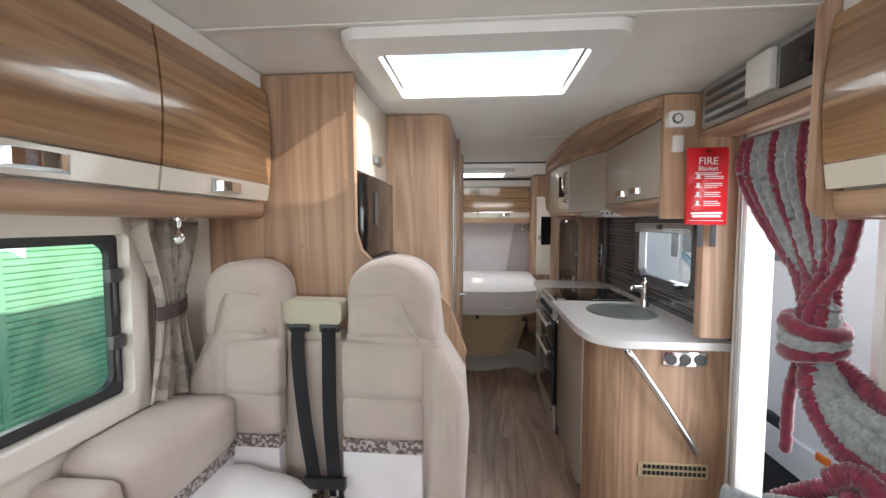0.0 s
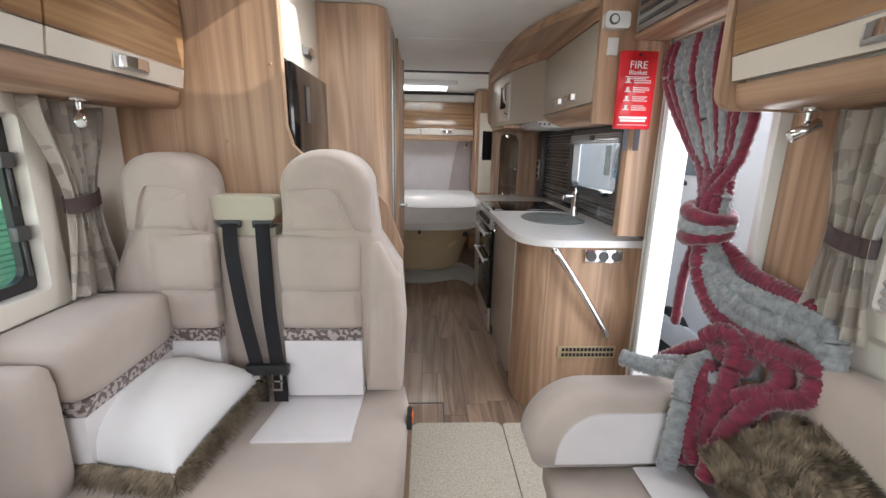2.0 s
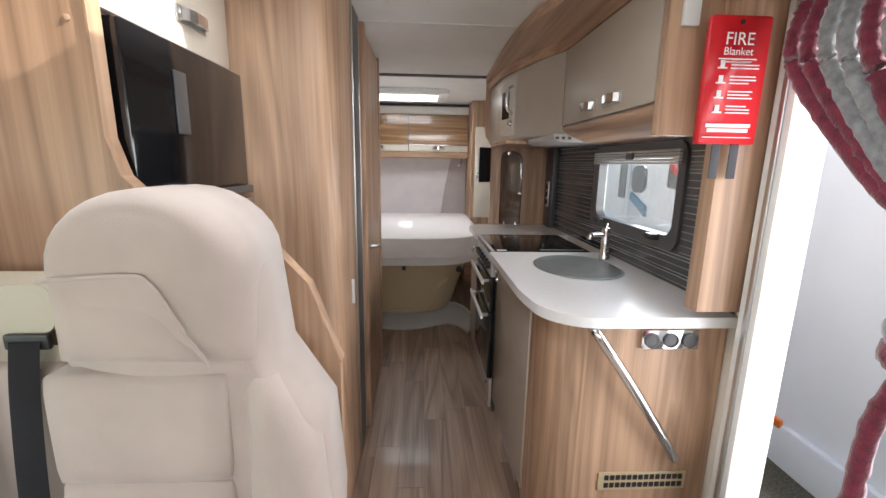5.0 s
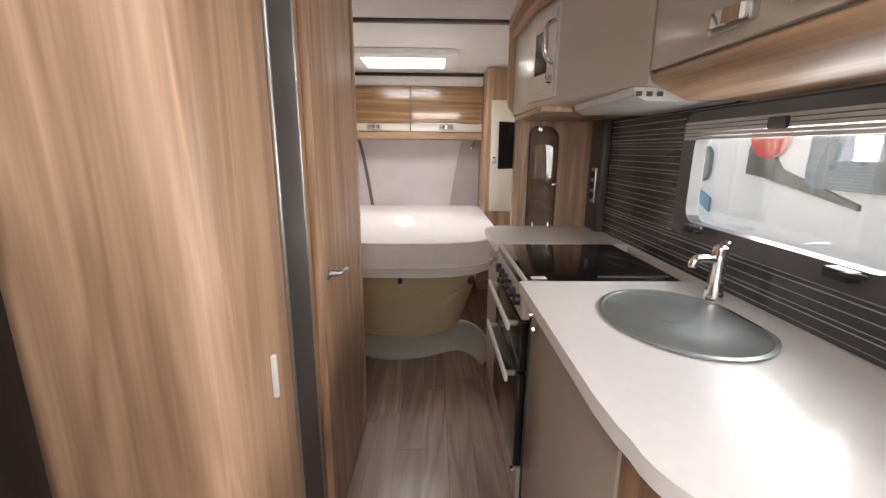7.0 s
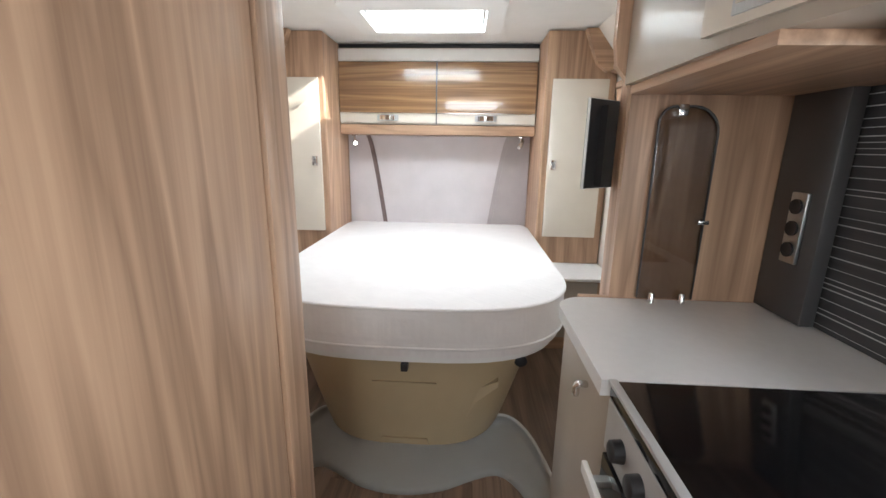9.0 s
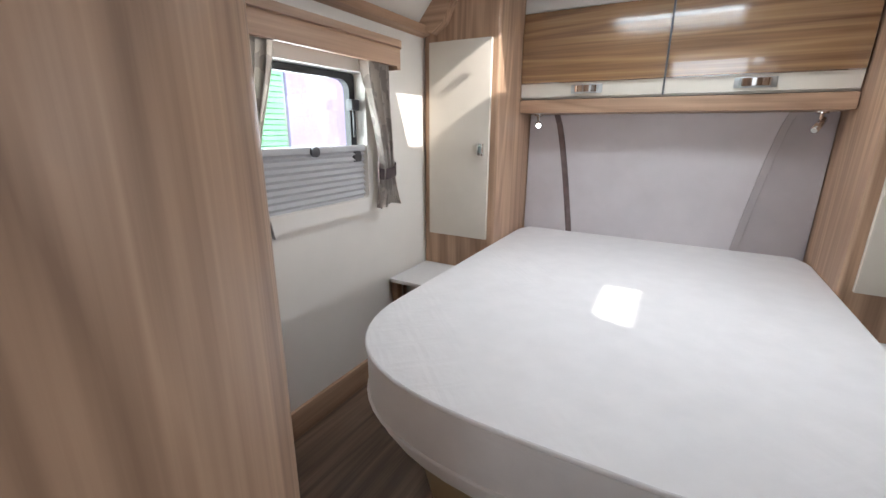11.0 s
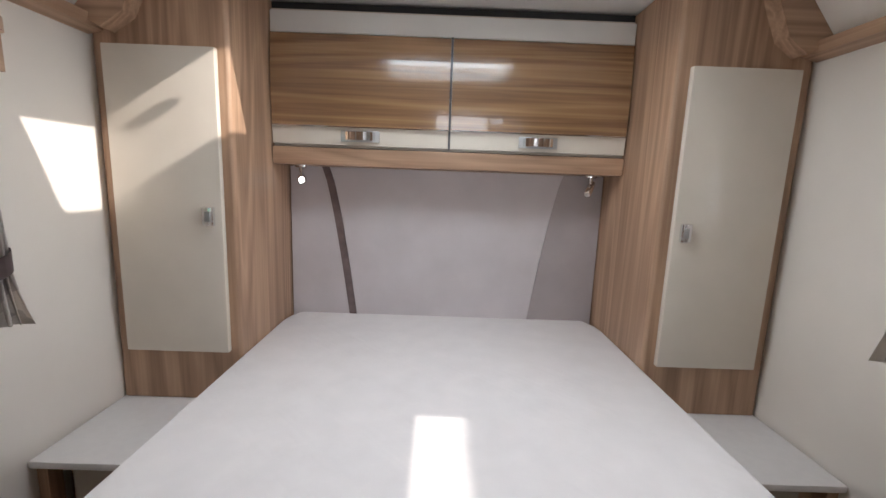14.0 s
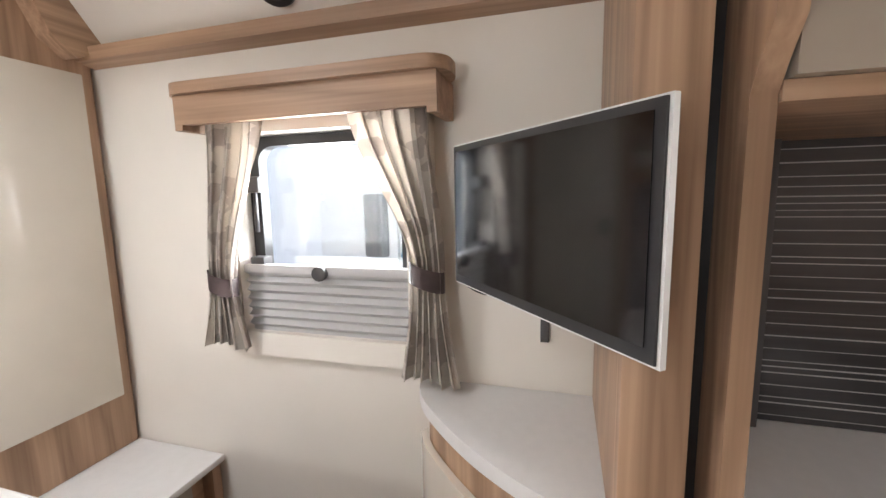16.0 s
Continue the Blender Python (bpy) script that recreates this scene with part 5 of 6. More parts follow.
def fire_blanket():
    t = thing("fire_blanket", (1.57, 2.09, 1.43), "red fire blanket pouch with white print on the oak panel", "fire blanket")
    x0, x1, z0, z1, y = 1.445, 1.602, 1.425, 1.735, 2.03
    pts = rounded(x0, z0, x1, z1, 0.008)
    prism("pouch", pts, "y", y - 0.016, y, RED, t, 0.007, True)
    lathe("eyelet", [(0.006, y - 0.017), (0.006, y - 0.0185), (0.003, y - 0.0185)], (x0 + x1) / 2, z1 - 0.015, BLACK, t, 12, "y")
    def words(txt, size, z):
        c = bpy.data.curves.new("lettering", "FONT")
        c.body, c.size, c.align_x, c.extrude = txt, size, "CENTER", 0.0004
        tmp = bpy.data.objects.new("tmp", c)
        me = bpy.data.meshes.new_from_object(tmp)
        bpy.data.objects.remove(tmp)
        me.transform(Matrix.Translation(Vector(((x0 + x1) / 2, y - 0.0175, z)) - Vector(t["at"])) @ pose(0, 0, 0, 90))
        me.materials.append(WHITEINK)
        ob = new("lettering", me)
        ob.parent = t
    words("FIRE", 0.042, z1 - 0.068)
    words("Blanket", 0.026, z1 - 0.092)
    bm = bmesh.new()
    rng = random.Random(2)
    for z, w, h in ((z1 - 0.103, 0.10, 0.003), (z1 - 0.110, 0.07, 0.003), (z0 + 0.042, 0.12, 0.009), (z0 + 0.03, 0.11, 0.009), (z0 + 0.016, 0.13, 0.002)):
        add_box(bm, ((x0 + x1) / 2 - w / 2, y - 0.0178, z), ((x0 + x1) / 2 + w / 2, y - 0.0168, z + h))
    for k in range(4):
        zc = z0 + 0.185 - k * 0.036
        for q in range(3):
            add_box(bm, (x0 + 0.065, y - 0.0178, zc + q * 0.008), (x0 + 0.065 + rng.uniform(0.05, 0.075), y - 0.0168, zc + q * 0.008 + 0.003))
        add_box(bm, (x0 + 0.03, y - 0.0178, zc), (x0 + 0.055, y - 0.0168, zc + 0.004))
        add_box(bm, (x0 + 0.036, y - 0.0178, zc + 0.004), (x0 + 0.048, y - 0.0168, zc + 0.02))
    tagged(finish("print", bm, WHITEINK, t), "white instruction print", kind="stuff")
    for x in (x0 + 0.06, x0 + 0.11):
        tagged(box("strap", (x - 0.012, y - 0.012, z0 - 0.09), (x + 0.012, y - 0.008, z0 + 0.002), BELT, t, 0.002), "black pull strap")
    a = thing("alarm", (1.47, 2.09, 1.85), "white door chime box with round button", "alarm")
    prism("case", rounded(1.385, 1.83, 1.49, 1.895, 0.015), "y", 2.062, 2.098, WHITEPL, a, 0.006)
    lathe("button", [(0.021, 2.0615), (0.021, 2.056), (0.016, 2.054)], 1.42, 1.863, GREYDK, a, 20, "y")
    lathe("button_cap", [(0.015, 2.0535), (0.014, 2.051)], 1.42, 1.863, WHITEPL, a, 20, "y")
    s = thing("switch", (1.46, 2.095, 1.73), "white light switch on the oak end panel", "switch")
    box("plate", (1.415, 2.085, 1.73), (1.46, 2.099, 1.80), WHITEPL, s, 0.004)


fire_blanket()


# ---- bedroom ----
def bed():
    t = thing("bed", (0.57, 4.9, 0.0), "island bed with white mattress on a tan moulded base", "bed")
    def outline(x0, x1, yf, yb, rf):
        c = (x0 + x1) / 2
        pts = [(x0 + 0.12, yb), (x0 + 0.07, yb - 0.012), (x0 + 0.03, yb - 0.045), (x0 + 0.008, yb - 0.10), (x0, yb - 0.17), (x0, yf + 0.42)]
        for k in range(1, 28):
            a = math.pi + math.pi * k / 28
            ca, sa = math.cos(a), math.sin(a)
            px = c + (x1 - x0) / 2 * math.copysign(abs(ca) ** 0.62, ca)
            pts.append((px, yf + 0.42 + 0.42 * math.copysign(abs(sa) ** 0.9, sa)))
        return pts + [(x1, yf + 0.42), (x1, yb - 0.17), (x1 - 0.008, yb - 0.10), (x1 - 0.03, yb - 0.045), (x1 - 0.07, yb - 0.012), (x1 - 0.12, yb)]
    o = outline(-0.055, 1.195, 4.10, 5.735, 0.3)
    m = prism("mattress", o, "z", 0.672, 0.828, MATTR, t, 0.028, False, 3)
    for z in (0.822, 0.680):
        tube("piping", [(x, y, z) for x, y in o] + [(*o[0], z)], 0.006, MATTR, t, 6, 0)
    prism("mattress_foot", outline(-0.045, 1.185, 4.112, 5.73, 0.3), "z", 0.632, 0.6715, MATTR, t, 0.008)
    prism("slat_frame", outline(-0.03, 1.17, 4.125, 5.72, 0.3), "z", 0.598, 0.6315, WHITEPL, t, 0.006)
    # tapering moulded base
    bm = bmesh.new()
    top, bot = outline(0.04, 1.10, 4.16, 5.6, 0.3), outline(0.17, 0.97, 4.19, 5.6, 0.3)
    n = len(top)
    rows = []
    for k in range(7):
        f = k / 6
        rows.append([bm.verts.new((a[0] * f + b[0] * (1 - f), a[1] * f + b[1] * (1 - f), 0.18 + 0.417 * f)) for a, b in zip(top, bot)])
    for a, b in zip(rows, rows[1:]):
        for i in range(n):
            bm.faces.new((a[i], a[(i + 1) % n], b[(i + 1) % n], b[i]))
    bm.faces.new(rows[-1])
    tagged(finish("base", bm, TANPL, t, 0, True), "tan moulded plastic base").data.set_sharp_from_angle(angle=radians(40))
    prism("base_rib", [(0.47, 0.20), (0.66, 0.20), (0.655, 0.225), (0.475, 0.225)], "y", 4.18, 4.25, TANPL, t, 0.006)
    prism("base_rib", [(0.45, 0.49), (0.69, 0.49), (0.66, 0.47), (0.48, 0.47)], "y", 4.16, 4.22, TANPL, t, 0.006)
    prism("base_rib", [(0.72, 0.20), (0.76, 0.20), (0.83, 0.38), (0.92, 0.46), (0.92, 0.485), (0.80, 0.43)], "y", 4.205, 4.40, TANPL, t, 0.01)
    box("latch", (0.565, 4.112, 0.565), (0.59, 4.15, 0.597), BLACK, t, 0.003)
    lathe("vent", [(0.025, 4.33), (0.025, 4.285), (0.018, 4.28)], 1.01, 0.53, BLACK, t, 14, "y")


bedroom_on = True
bed()
bedroom_on = False


def raised_floor():
    """Raised wood floor round the bed with a pale curved step face."""
    ridge = [(0.03, 4.01), (0.05, 4.16), (0.07, 4.40), (0.13, 4.60), (0.22, 4.61), (0.40, 4.46), (0.58, 4.415), (0.76, 4.46), (0.93, 4.60), (1.04, 4.615), (1.12, 4.50), (1.17, 4.30), (1.18, 4.19)]
    toe = [(0.10, 4.0), (0.13, 4.06), (0.16, 4.22), (0.20, 4.33), (0.28, 4.315), (0.42, 4.24), (0.58, 4.212), (0.74, 4.24), (0.88, 4.31), (0.98, 4.34), (1.05, 4.28), (1.10, 4.18), (1.12, 4.13)]
    ridge, toe = [[p for p in smooth_path([(*q, z) for q in line], 4)] for line, z in ((ridge, 0.098), (toe, -0.003))]
    bm = bmesh.new()
    rows = []
    for k in range(6):
        f = k / 5
        rows.append([bm.verts.new(b.lerp(a, f ** 1.25) if 0 < k < 5 else (a if k else b)) for a, b in zip(ridge, toe)])
        for v, a, b in zip(rows[-1], ridge, toe):
            v.co.z = -0.003 + 0.101 * f
    for a, b in zip(rows, rows[1:]):
        for i in range(len(a) - 1):
            bm.faces.new((a[i], a[i + 1], b[i + 1], b[i]))
    bmesh.ops.solidify(bm, geom=bm.faces[:], thickness=0.006)
    tagged(finish("floor_step", bm, PALEPL, None, 0, True), "pale curved riser up to the bedroom floor", "step", kind="structure")
    front = [(XL - 0.11, 4.005)] + [tuple(p)[:2] for p in ridge] + [(1.711, 4.185)]
    tagged(prism("floor_raised", front + [(1.711, 6.185), (XL - 0.11, 6.185)], "z", 0.085, 0.10, PLANK, None, 0.0), "oak effect raised floor round the bed", "floor", kind="structure")
    tagged(tube("trim", [(p.x, p.y, 0.099) for p in ridge], 0.008, PALEPL, None, 8, 0), "pale nosing strip on the step edge", "trim", kind="structure")
    global bedroom_on
    bedroom_on = True
    for x, s in ((XL, 1), (XB, -1)):
        tagged(box("baseboard", (x + s * 0.0005, 4.0, ZF), (x + s * 0.012, 5.24, ZF + 0.12), WOOD_Y, bevel=0.003), "low oak foil skirting board", "skirting", kind="structure")
    bedroom_on = False


raised_floor()


def rear_wall_units():
    for x0, x1, s, wl in ((XL + 0.002, -0.062, -1, XL), (1.20, XB - 0.002, 1, XB)):
        t = thing("wardrobe", ((x0 + x1) / 2, 5.5, 0.68), "slim oak foil bedside wardrobe with taupe door", "wardrobe", "bedside wardrobes")
        xi = x1 if s < 0 else x0
        pts = rounded(x0, 5.25, x1, YB - 0.002, 0.012)
        prism("carcass", pts, "z", 0.682, 1.974, WOOD_Z, t, 0.0)
        dx0, dx1 = (x0 + 0.03, x1 - 0.03)
        d = box("door", (dx0, 5.232, 0.845), (dx1, 5.2495, 1.73), CREAM, t, 0.004)
        hx = dx1 - 0.035 if s < 0 else dx0 + 0.035
        bm = bmesh.new()
        add_box(bm, (hx - 0.016, 5.218, 1.238), (hx + 0.016, 5.2315, 1.292))
        h = finish("handle", bm, CHROME, d, 0.003)
        box("recess", (hx - 0.008, 5.2165, 1.25), (hx + 0.008, 5.2185, 1.28), STEEL, h, 0.001)
        # swept bracket joining the cornice
        bx = wl
        q = -s
        prism("bracket", [(bx + q * 0.002, 1.80), (bx + q * 0.06, 1.76), (bx + q * 0.12, 1.80), (bx + q * 0.16, 1.88), (bx + q * 0.20, 1.974), (bx + q * 0.002, 1.974)], "y", 5.20, 5.2498, WOOD_X, t, 0.008)
        n = thing("bedside_shelf", ((x0 + x1) / 2, 5.1, ZF), "white bedside shelf on an oak foil box", "shelf", "bedside shelves")
        sx0, sx1 = (x0, 0.02) if s < 0 else (1.13, x1)
        box("top", (sx0, 4.94, 0.655), (sx1, YB - 0.004, 0.68), WORKTOP, n, 0.006)
        box("box", (sx0, 5.05 if s < 0 else 5.0, ZF), (sx1 - (0.02 if s < 0 else 0), YB - 0.004, 0.6545), WOOD_X, n, 0.002)
        box("front", (x0 + 0.05, 4.99, ZF + 0.08), (x1 - 0.06, 4.999, 0.63), TAUPE, n, 0.002)
        box("side", (sx0 if s < 0 else sx1 - 0.02, 4.96, ZF), (sx0 + 0.02 if s < 0 else sx1, 5.0, 0.6545), WOOD_Z, n, 0.002)
    # lockers over the headboard
    t = thing("overhead_locker", (0.56, 5.6, 1.43), "glossy oak lockers with cream strips above the headboard", "locker")
    x0, x1 = -0.06, 1.198
    box("carcass", (x0, 5.52, 1.495), (x1, YB - 0.003, 1.95), CREAM, t, 0)
    box("shelf", (x0, 5.485, 1.43), (x1, YB - 0.003, 1.492), WOOD_X, t, 0.008)
    box("top_rail", (x0, 5.50, 1.872), (x1, 5.5195, 1.942), CEIL, t, 0.004)
    # black bar draws the shade in the gap between locker top and ceiling
    box("gap", (x0, 5.53, 1.951), (x1, YB - 0.003, 1.974), BLACK, t, 0)
    xm = (x0 + x1) / 2
    for a, b in ((x0, xm), (xm, x1)):
        def face(z0, z1, n):
            o = []
            for i in range(n + 1):
                z = z0 + (z1 - z0) * i / n
                o.append((5.497 - 0.02 * math.sin(math.pi * (0.15 + 0.7 * (z - 1.5) / 0.37)), z))
            return o + [(y + 0.018, z) for y, z in o[::-1]]
        def across(nm, prof, mat, par, bv=0.002):
            bm = bmesh.new()
            lo = [bm.verts.new((a + 0.004, y, z)) for y, z in prof]
            hi = [bm.verts.new((b - 0.004, y, z)) for y, z in prof]
            bm.faces.new(lo)
            bm.faces.new(hi[::-1])
            for i in range(len(prof)):
                j = (i + 1) % len(prof)
                bm.faces.new((lo[i], hi[i], hi[j], lo[j]))
            return finish(nm, bm, mat, par, bv)
        d = across("door", face(1.565, 1.868, 8), GLOSS_X, t)
        across("strip", face(1.502, 1.562, 3), CREAM, d)
        box("bead", (a + 0.006, 5.472, 1.561), (b - 0.006, 5.488, 1.5655), CHROME, d, 0)
        bow_handle(d, ((a + b) / 2, 5.484, 1.533), "x", (0, -1, 0), 0.11)
    box("divider", (xm - 0.0035, 5.476, 1.50), (xm + 0.0035, 5.519, 1.868), GREYDK, t, 0)
    # headboard
    h = thing("headboard", (0.57, 5.73, 0.83), "lilac grey padded headboard with two dark curved bands", "headboard")
    zt, zb_ = 1.428, 0.70
    def band_x(z, side):
        f = (zt - z) / (zt - 0.86)
        return (0.07 + 0.105 * f ** 0.75) if side < 0 else (1.065 - 0.105 * f ** 0.75)
    zs = [zb_ + (zt - zb_) * i / 14 for i in range(15)]
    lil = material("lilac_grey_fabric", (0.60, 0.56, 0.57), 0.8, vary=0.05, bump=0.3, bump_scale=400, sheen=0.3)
    # darker copy of the lilac grey, for the right pad and right band
    side = material("headboard_fabric_dark", (0.40, 0.36, 0.36), 0.8, vary=0.06, bump=0.3, bump_scale=400, sheen=0.3)
    prism("pad", [(band_x(z, -1) + 0.03, z) for z in zs] + [(band_x(z, 1) - 0.03, z) for z in zs[::-1]], "y", 5.70, YB - 0.003, lil, h, 0.008)
    prism("pad", [(x0 + 0.003, z) for z in zs[::-1]] + [(band_x(z, -1) - 0.001, z) for z in zs], "y", 5.70, YB - 0.003, lil, h, 0.008)
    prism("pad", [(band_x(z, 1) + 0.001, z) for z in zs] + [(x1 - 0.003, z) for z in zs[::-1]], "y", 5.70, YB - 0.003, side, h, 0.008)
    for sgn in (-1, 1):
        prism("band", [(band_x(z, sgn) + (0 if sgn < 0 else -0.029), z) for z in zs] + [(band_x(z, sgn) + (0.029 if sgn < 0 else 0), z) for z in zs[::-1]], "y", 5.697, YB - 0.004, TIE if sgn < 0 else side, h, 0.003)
    spot_lamp(0.0, 5.66, 1.43, (0.25, -0.9, -0.15), "small lit chrome reading lamp above the bed", lit=True)
    spot_lamp(1.13, 5.66, 1.43, (-0.4, -0.6, -0.6), "small chrome reading lamp above the bed")


bedroom_on = True
rear_wall_units()
bedroom_on = False


def corner_units():
    # dressing table with mirror, left
    t = thing("dressing_table", (-0.2, 4.0, ZF), "white topped curved dressing table with taupe doors", "dressing table")
    zt = 0.975
    arcp = [tuple(p)[:2] for p in smooth_path([(XL + 0.002, 4.20, 0), (-0.36, 4.195, 0), (-0.26, 4.15, 0), (-0.12, 4.02, 0), (0.01, 3.86, 0)], 5)]
    prism("top", arcp + [(0.03, 3.834), (XL + 0.002, 3.834)], "z", zt - 0.03, zt, WORKTOP, t, 0.006)
    body = [(x, y - 0.02) for x, y in arcp[:-3]] + [(-0.02, 3.834), (XL + 0.002, 3.834)]
    prism("carcass", body, "z", ZF, zt - 0.031, WOOD_Z, t, 0)
    def strip(nm, i0, i1, z0, z1, mat, par, off=0.0):
        p = arcp[i0:i1]
        return prism(nm, [(x + off, y - 0.008 + off) for x, y in p] + [(x, y - 0.019) for x, y in p[::-1]], "z", z0, z1, mat, par, 0.002)
    strip("rail", 1, 19, zt - 0.10, zt - 0.034, WOOD_X, t)
    for a, b in ((1, 13), (13, 19)):
        d = strip("door", a, b, ZF + 0.06, zt - 0.105, CREAM, t)
        c = arcp[16 if a > 5 else 12]
        box("handle", (c[0] - 0.008, c[1] - 0.006, zt - 0.19), (c[0] + 0.016, c[1] + 0.012, zt - 0.13), CHROME, d, 0.005)
    for k in (12, 16):
        c = arcp[k]
        tube("socket", [(c[0] - 0.01, c[1] - 0.02, zt - 0.067), (c[0] + 0.008, c[1] + 0.004, zt - 0.067)], 0.026, BLACK, t, 18, 0)
    m = thing("mirror", (-0.1, 3.87, 1.0), "large frameless wall mirror above the dressing table", "mirror")
    box("plate", (XL + 0.002, 3.84, zt + 0.003), (XL + 0.008, 4.175, 1.75), MIRROR, m, 0.001)
    # right corner cabinet
    t = thing("corner_cabinet", (1.4, 4.1, ZF), "curved corner cabinet with pale top and taupe door", "cabinet")
    arcp = [tuple(p)[:2] for p in smooth_path([(XB - 0.002, 4.375, 0), (1.50, 4.33, 0), (1.37, 4.22, 0), (1.28, 4.11, 0), (1.22, 4.0, 0)], 5)]
    prism("top", arcp + [(1.22, 3.992), (XB - 0.002, 3.992)], "z", zt - 0.03, zt, WORKTOP, t, 0.006)
    prism("carcass", [(x + 0.012, y - 0.016) for x, y in arcp[1:-2]] + [(1.25, 3.992), (XB - 0.002, 3.992)], "z", ZF, zt - 0.031, WOOD_Z, t, 0)
    p = arcp[2:17]
    d = prism("door", [(x - 0.002, y - 0.002) for x, y in p] + [(x + 0.011, y - 0.013) for x, y in p[::-1]], "z", ZF + 0.06, zt - 0.105, CREAM, t, 0.002)
    box("handle", (p[9][0] - 0.016, p[9][1] - 0.004, zt - 0.2), (p[9][0] + 0.002, p[9][1] + 0.016, zt - 0.14), CHROME, d, 0.005)


bedroom_on = True
corner_units()
bedroom_on = False


def television():
    c0, c1 = Vector((1.523, 4.455, 0)), Vector((1.163, 4.157, 0))
    z0, z1 = 1.228, 1.494
    d = (c1 - c0).normalized()
    nrm = Vector((d.y, -d.x, 0))
    nrm = nrm if nrm.x < 0 else -nrm
    t = thing("television", ((c0.x + c1.x) / 2, (c0.y + c1.y) / 2, z0), "slim black television with silver edge on a wall arm", "television")
    w = (c1 - c0).length
    def slab(nm, u0, u1, a, b, k0, k1, mat, par, bv):
        bm = bmesh.new()
        vs = [[bm.verts.new((*(c0 + d * u + nrm * k)[:2], z)) for u, z in ((u0, a), (u1, a), (u1, b), (u0, b))] for k in (k0, k1)]
        bm.faces.new(vs[0])
        bm.faces.new(vs[1][::-1])
        for i in range(4):
            bm.faces.new((vs[0][i], vs[0][(i + 1) % 4], vs[1][(i + 1) % 4], vs[1][i]))
        return finish(nm, bm, mat, par, bv)
    b = slab("body", 0, w, z0, z1, -0.008, 0.0, WHITEPL, t, 0.003)
    slab("back", 0.03, w - 0.05, z0 + 0.01, z1 - 0.02, -0.035, -0.0115, BLACK, t, 0.008)
    slab("rear_cover", 0.002, w - 0.002, z0 + 0.002, z1 - 0.002, -0.0112, -0.0084, BLACK, t, 0)
    slab("bezel", 0.004, w - 0.004, z0 + 0.004, z1 - 0.003, 0.0005, 0.004, BLACK, t, 0.001)
    slab("screen", 0.016, w - 0.016, z0 + 0.02, z1 - 0.014, 0.0045, 0.006, BLACKG, t, 0)
    mid = c0 + d * w * 0.62 - nrm * 0.035
    tube("arm", [(mid.x, mid.y, 1.36), (mid.x + 0.02, mid.y - 0.005, 1.36), (1.42, 4.181, 1.36)], 0.014, BLACK, t, 8, 0)
    e = c0 + d * 0.02 - nrm * 0.02
    tube("cable", [(e.x + 0.02, e.y, 1.262), (e.x - 0.005, e.y + 0.01, 1.232), (e.x, e.y - 0.03, 1.207), (1.60, 4.37, 1.20), (1.65, 4.31, 1.21), (1.712, 4.27, 1.22)], 0.0035, BLACK, t, 6)
    s = thing("socket", (1.712, 4.29, 1.06), "small aerial socket with plug on the cream wall", "socket")
    box("plate", (1.700, 4.28, 1.05), (1.7125, 4.30, 1.11), GREYDK, s, 0.002)


television()


def speaker(x, y, z, s):
    t = thing("speaker", (x, y, z), "round black speaker in the sloped cornice", "speaker", "speakers")
    a = Vector((x, y, z))
    n = Vector((s * 0.79, 0, -0.61))
    for nm, r, h0, h1, mat in (("ring", 0.062, 0.0, 0.01, BLACK), ("cone", 0.046, 0.0102, 0.013, GREYDK), ("cap", 0.018, 0.0132, 0.02, STEEL)):
        tube(nm, [a + n * h0, a + n * h1], r, mat, t, 24, 0)


bedroom_on = True
speaker(XB - 0.047, 4.64, 1.858, -1)
speaker(XL + 0.047, 4.64, 1.858, 1)
bedroom_on = False


def extinguisher():
    x, y = XL + 0.05, 4.255
    t = thing("fire_extinguisher", (x, y, 0.38), "small red fire extinguisher with blue cap on the wall", "fire extinguisher")
    lathe("body", [(0.036, 0.385), (0.04, 0.395), (0.04, 0.60), (0.034, 0.635), (0.018, 0.65)], x, y, RED, t, 24)
    lathe("neck", [(0.02, 0.6505), (0.022, 0.66), (0.02, 0.675)], x, y, BLACK, t, 16)
    lathe("cap", [(0.024, 0.6755), (0.026, 0.69), (0.02, 0.705)], x, y, BLUEPL, t, 16)
    box("bracket", (XL + 0.001, y - 0.03, 0.50), (XL + 0.014, y + 0.03, 0.56), BLACK, t, 0.003)
    lathe("strap", [(0.0415, 0.52), (0.0415, 0.54)], x, y, BLACK, t, 24)
    box("label", (x + 0.02, y - 0.022, 0.42), (x + 0.0412, y + 0.012, 0.49), WHITEPL, t, 0.002)


bedroom_on = True
extinguisher()
bedroom_on = False


# ---- rug and floor pieces ----
def rug():
    t = thing("rug", (0.9, 1.2, 0), "beige loop pile rug in front of the kitchen", "rug")
    bm = bmesh.new()
    add_prism(bm, rounded(0.59, 0.2, 1.03, 1.99, 0.04), "z", 0.001, 0.012)
    add_prism(bm, rounded(0.96 + 0.075, 0.3, 1.30, 1.985, 0.02), "z", 0.001, 0.011)
    finish("pile", bm, RUG, t, 0.004)


rug()


def hatch():
    t = thing("floor_hatch", (0.64, 2.08, 0), "plank covered floor hatch with dark outline", "hatch", kind="structure")
    bm = bmesh.new()
    for a, b in (((0.46, 2.168), (0.752, 2.176)), ((0.744, 1.995), (0.752, 2.168))):
        add_box(bm, (*a, 0.0), (*b, 0.0025))
    finish("outline", bm, GREYDK, t)


hatch()


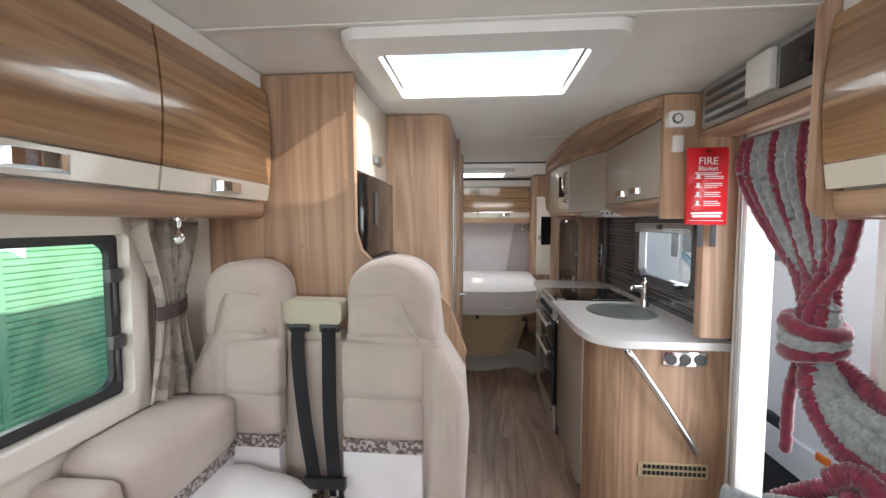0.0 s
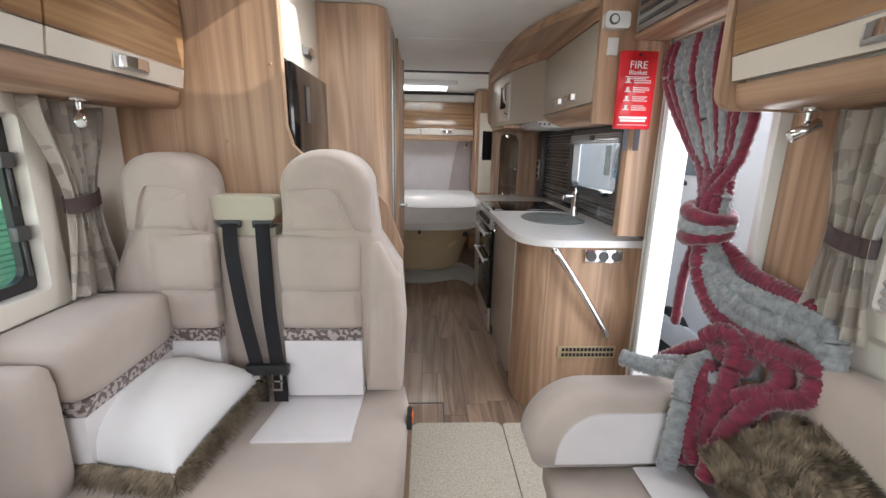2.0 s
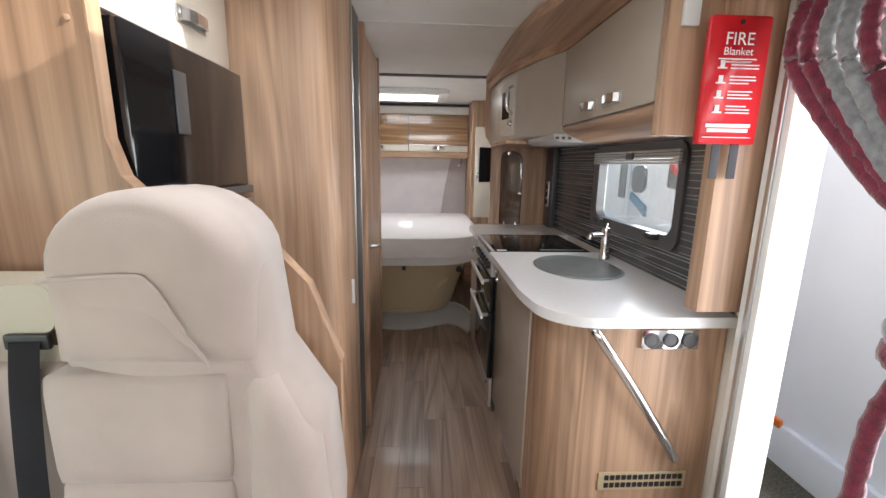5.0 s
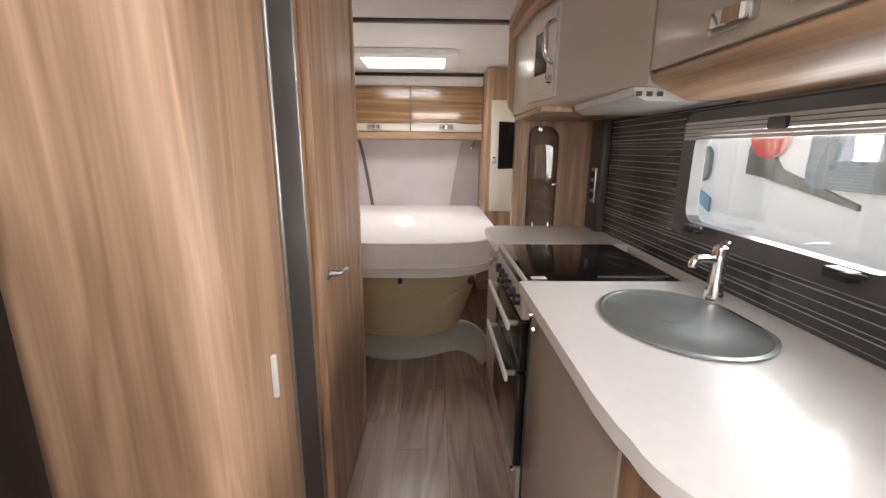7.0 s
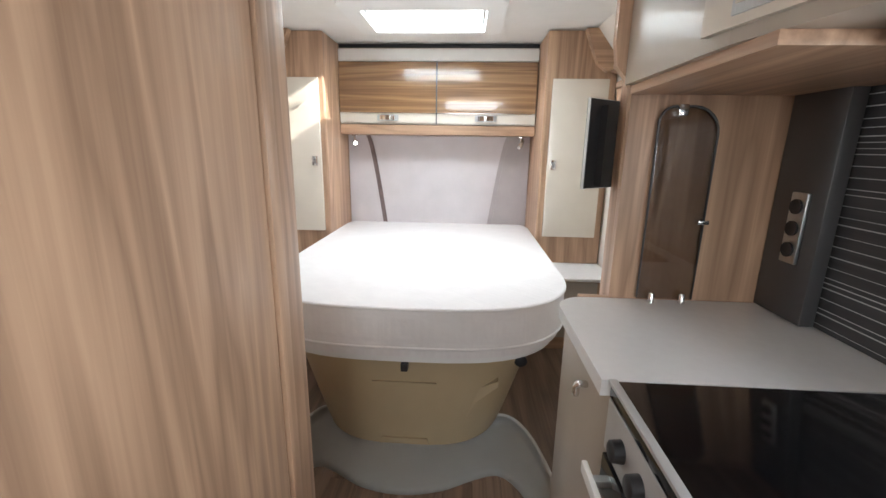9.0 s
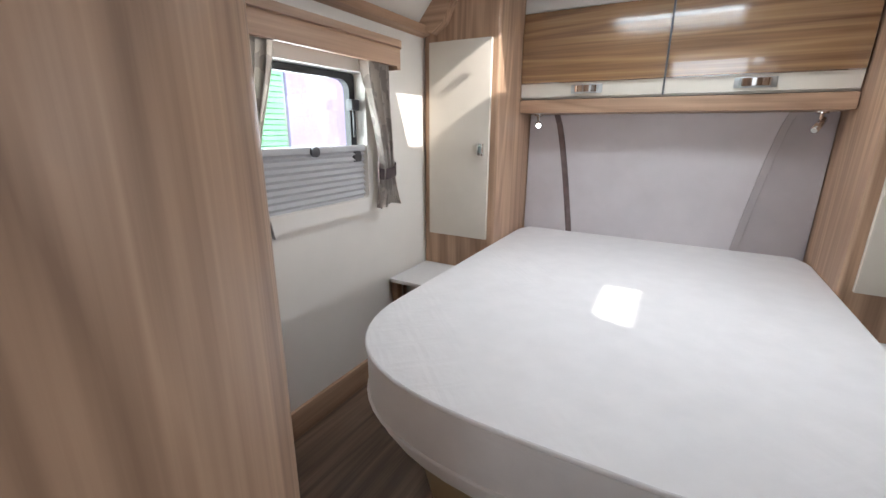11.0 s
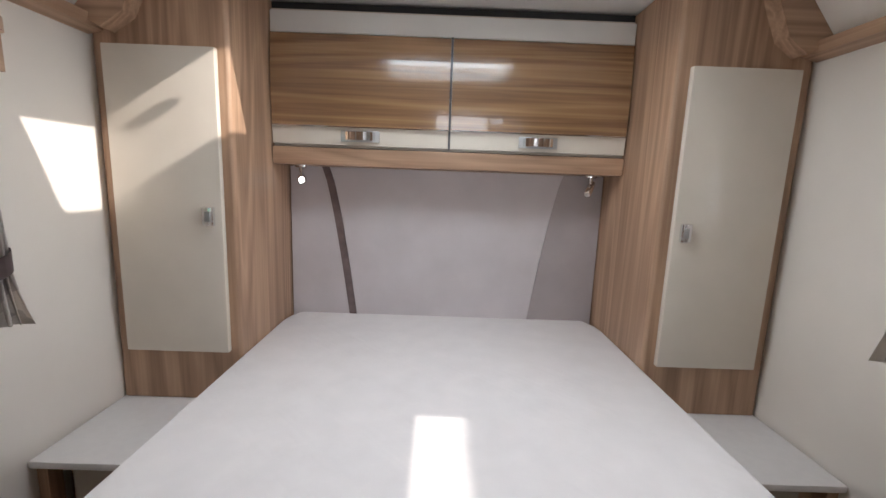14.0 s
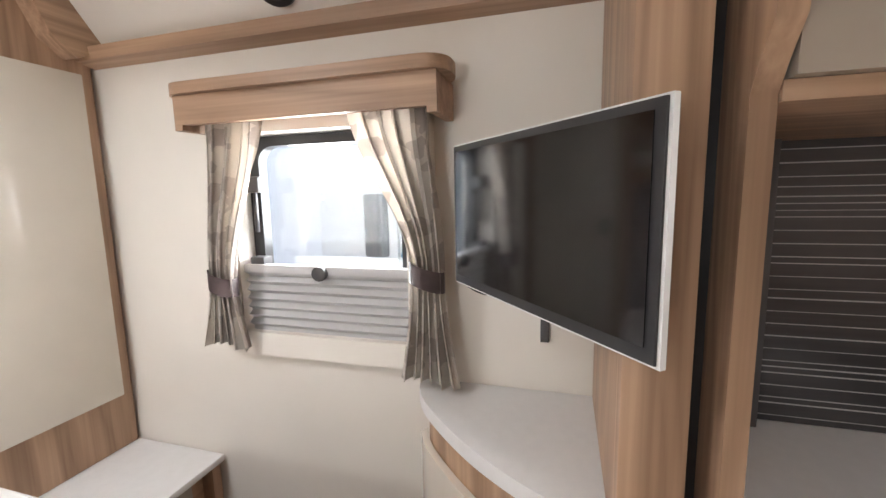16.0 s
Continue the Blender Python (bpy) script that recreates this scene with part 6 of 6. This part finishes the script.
def outside():
    tagged(box("ground", (-60, -60, -0.75), (60, 60, -0.7), GRAVEL, bevel=0), "pale gravel yard", "ground", kind="structure")
    # neighbouring white motorhome seen through door and windows on the entrance side
    t = thing("motorhome", (4.2, 3.2, -0.7), "white parked motorhome with windows and blue stripes", "motorhome")
    pts = [(-1.5, -0.35), (7.8, -0.35), (7.9, 1.7), (7.6, 2.15), (-1.0, 2.15), (-1.6, 1.5)]
    prism("body", pts, "x", 3.3, 5.3, VANWHITE, t, 0.08, False, 3)
    for y0, y1, z0, z1 in ((3.4, 4.02, 1.15, 1.52), (4.85, 5.08, 1.12, 1.38)):
        prism("window", rounded(y0, z0, y1, z1, 0.08), "x", 3.27, 3.299, VANWIN, t, 0.01)
    prism("door", rounded(5.13, -0.2, 5.55, 1.8, 0.06), "x", 3.265, 3.299, VANWHITE, t, 0.01)
    prism("window", rounded(5.18, 1.05, 5.32, 1.4, 0.02), "x", 3.255, 3.2645, VANWIN, t, 0.006)
    prism("stripe", [(4.8, 1.0), (5.1, 1.12), (5.12, 1.05), (4.8, 0.9)], "x", 3.28, 3.2985, VANBLUE, t, 0)
    prism("stripe", [(4.48, 1.38), (4.48, 1.2), (4.3, 1.18), (3.7, 1.06), (3.7, 1.09), (4.2, 1.24), (4.32, 1.38)], "x", 3.28, 3.2985, GREYDK, t, 0)
    lathe("badge", [(0.15, 3.27), (0.15, 3.255), (0.135, 3.25)], 4.3, 1.45, RED, t, 28, "x")
    box("skirt", (3.25, -1.4, -0.35), (3.299, 7.7, -0.1), VANWHITE, t, 0.02)
    box("marker_lamp", (3.24, 3.0, -0.12), (3.265, 3.1, -0.07), ORANGE, t, 0.006)
    for y in (3.6, 0.4):
        w = lathe("wheel", [(0.33, 3.26), (0.34, 3.28), (0.34, 3.45)], y, -0.36, BLACK, t, 28, "x")
    t.location.x -= 0.42
    # sheets and vehicle on the other side
    g = thing("screen_fence", (-2.4, 1.0, -0.7), "green corrugated sheet fence beside the pitch", "fence")
    bm = bmesh.new()
    for i in range(62):
        z = -0.7 + 0.045 * i
        add_prism(bm, [(-2.42, z), (-2.40, z + 0.006), (-2.40, z + 0.038), (-2.42, z + 0.0449)], "y", -3.0, 6.3)
    for i in range(9):
        add_box(bm, (-2.4, -2.7 + i * 1.05, -0.7), (-2.385, -2.66 + i * 1.05, 2.1))
    finish("sheet", bm, GREENB, g)
    h = thing("banner_fence", (-2.4, 7.2, -0.7), "lilac sheet fence panel", "fence")
    box("sheet", (-2.42, 6.32, -0.7), (-2.38, 9.5, 2.1), PURPLE, h, 0.01)


outside()


def planks():
    """Vinyl planks as single pieces on the lounge and corridor floor."""
    w, gap, made = 0.118, 0.0016, {}
    rng = random.Random(4)
    x, col = 0.046, 0
    while x < 1.2:
        y = 1.0 - rng.uniform(0, 0.8)
        while y < 4.40:
            l = 0.9
            a, b = max(y, 0.9), min(y + l, 4.44)
            if b - a > 0.05:
                key = round(b - a, 3)
                if key not in made:
                    bm = bmesh.new()
                    add_box(bm, (-w / 2 + gap / 2, -(b - a) / 2 + gap / 2, -0.003), (w / 2 - gap / 2, (b - a) / 2 - gap / 2, 0))
                    me = bpy.data.meshes.new("plank")
                    bm.to_mesh(me)
                    bm.free()
                    me.materials.append(PLANK)
                    made[key] = me
                ob = new("plank", made[key])
                ob.parent = FLOOR
                ob.location = Vector((x + w / 2, (a + b) / 2, 0)) - FLOOR.location
            y += l
        x += w
        col += 1


planks()
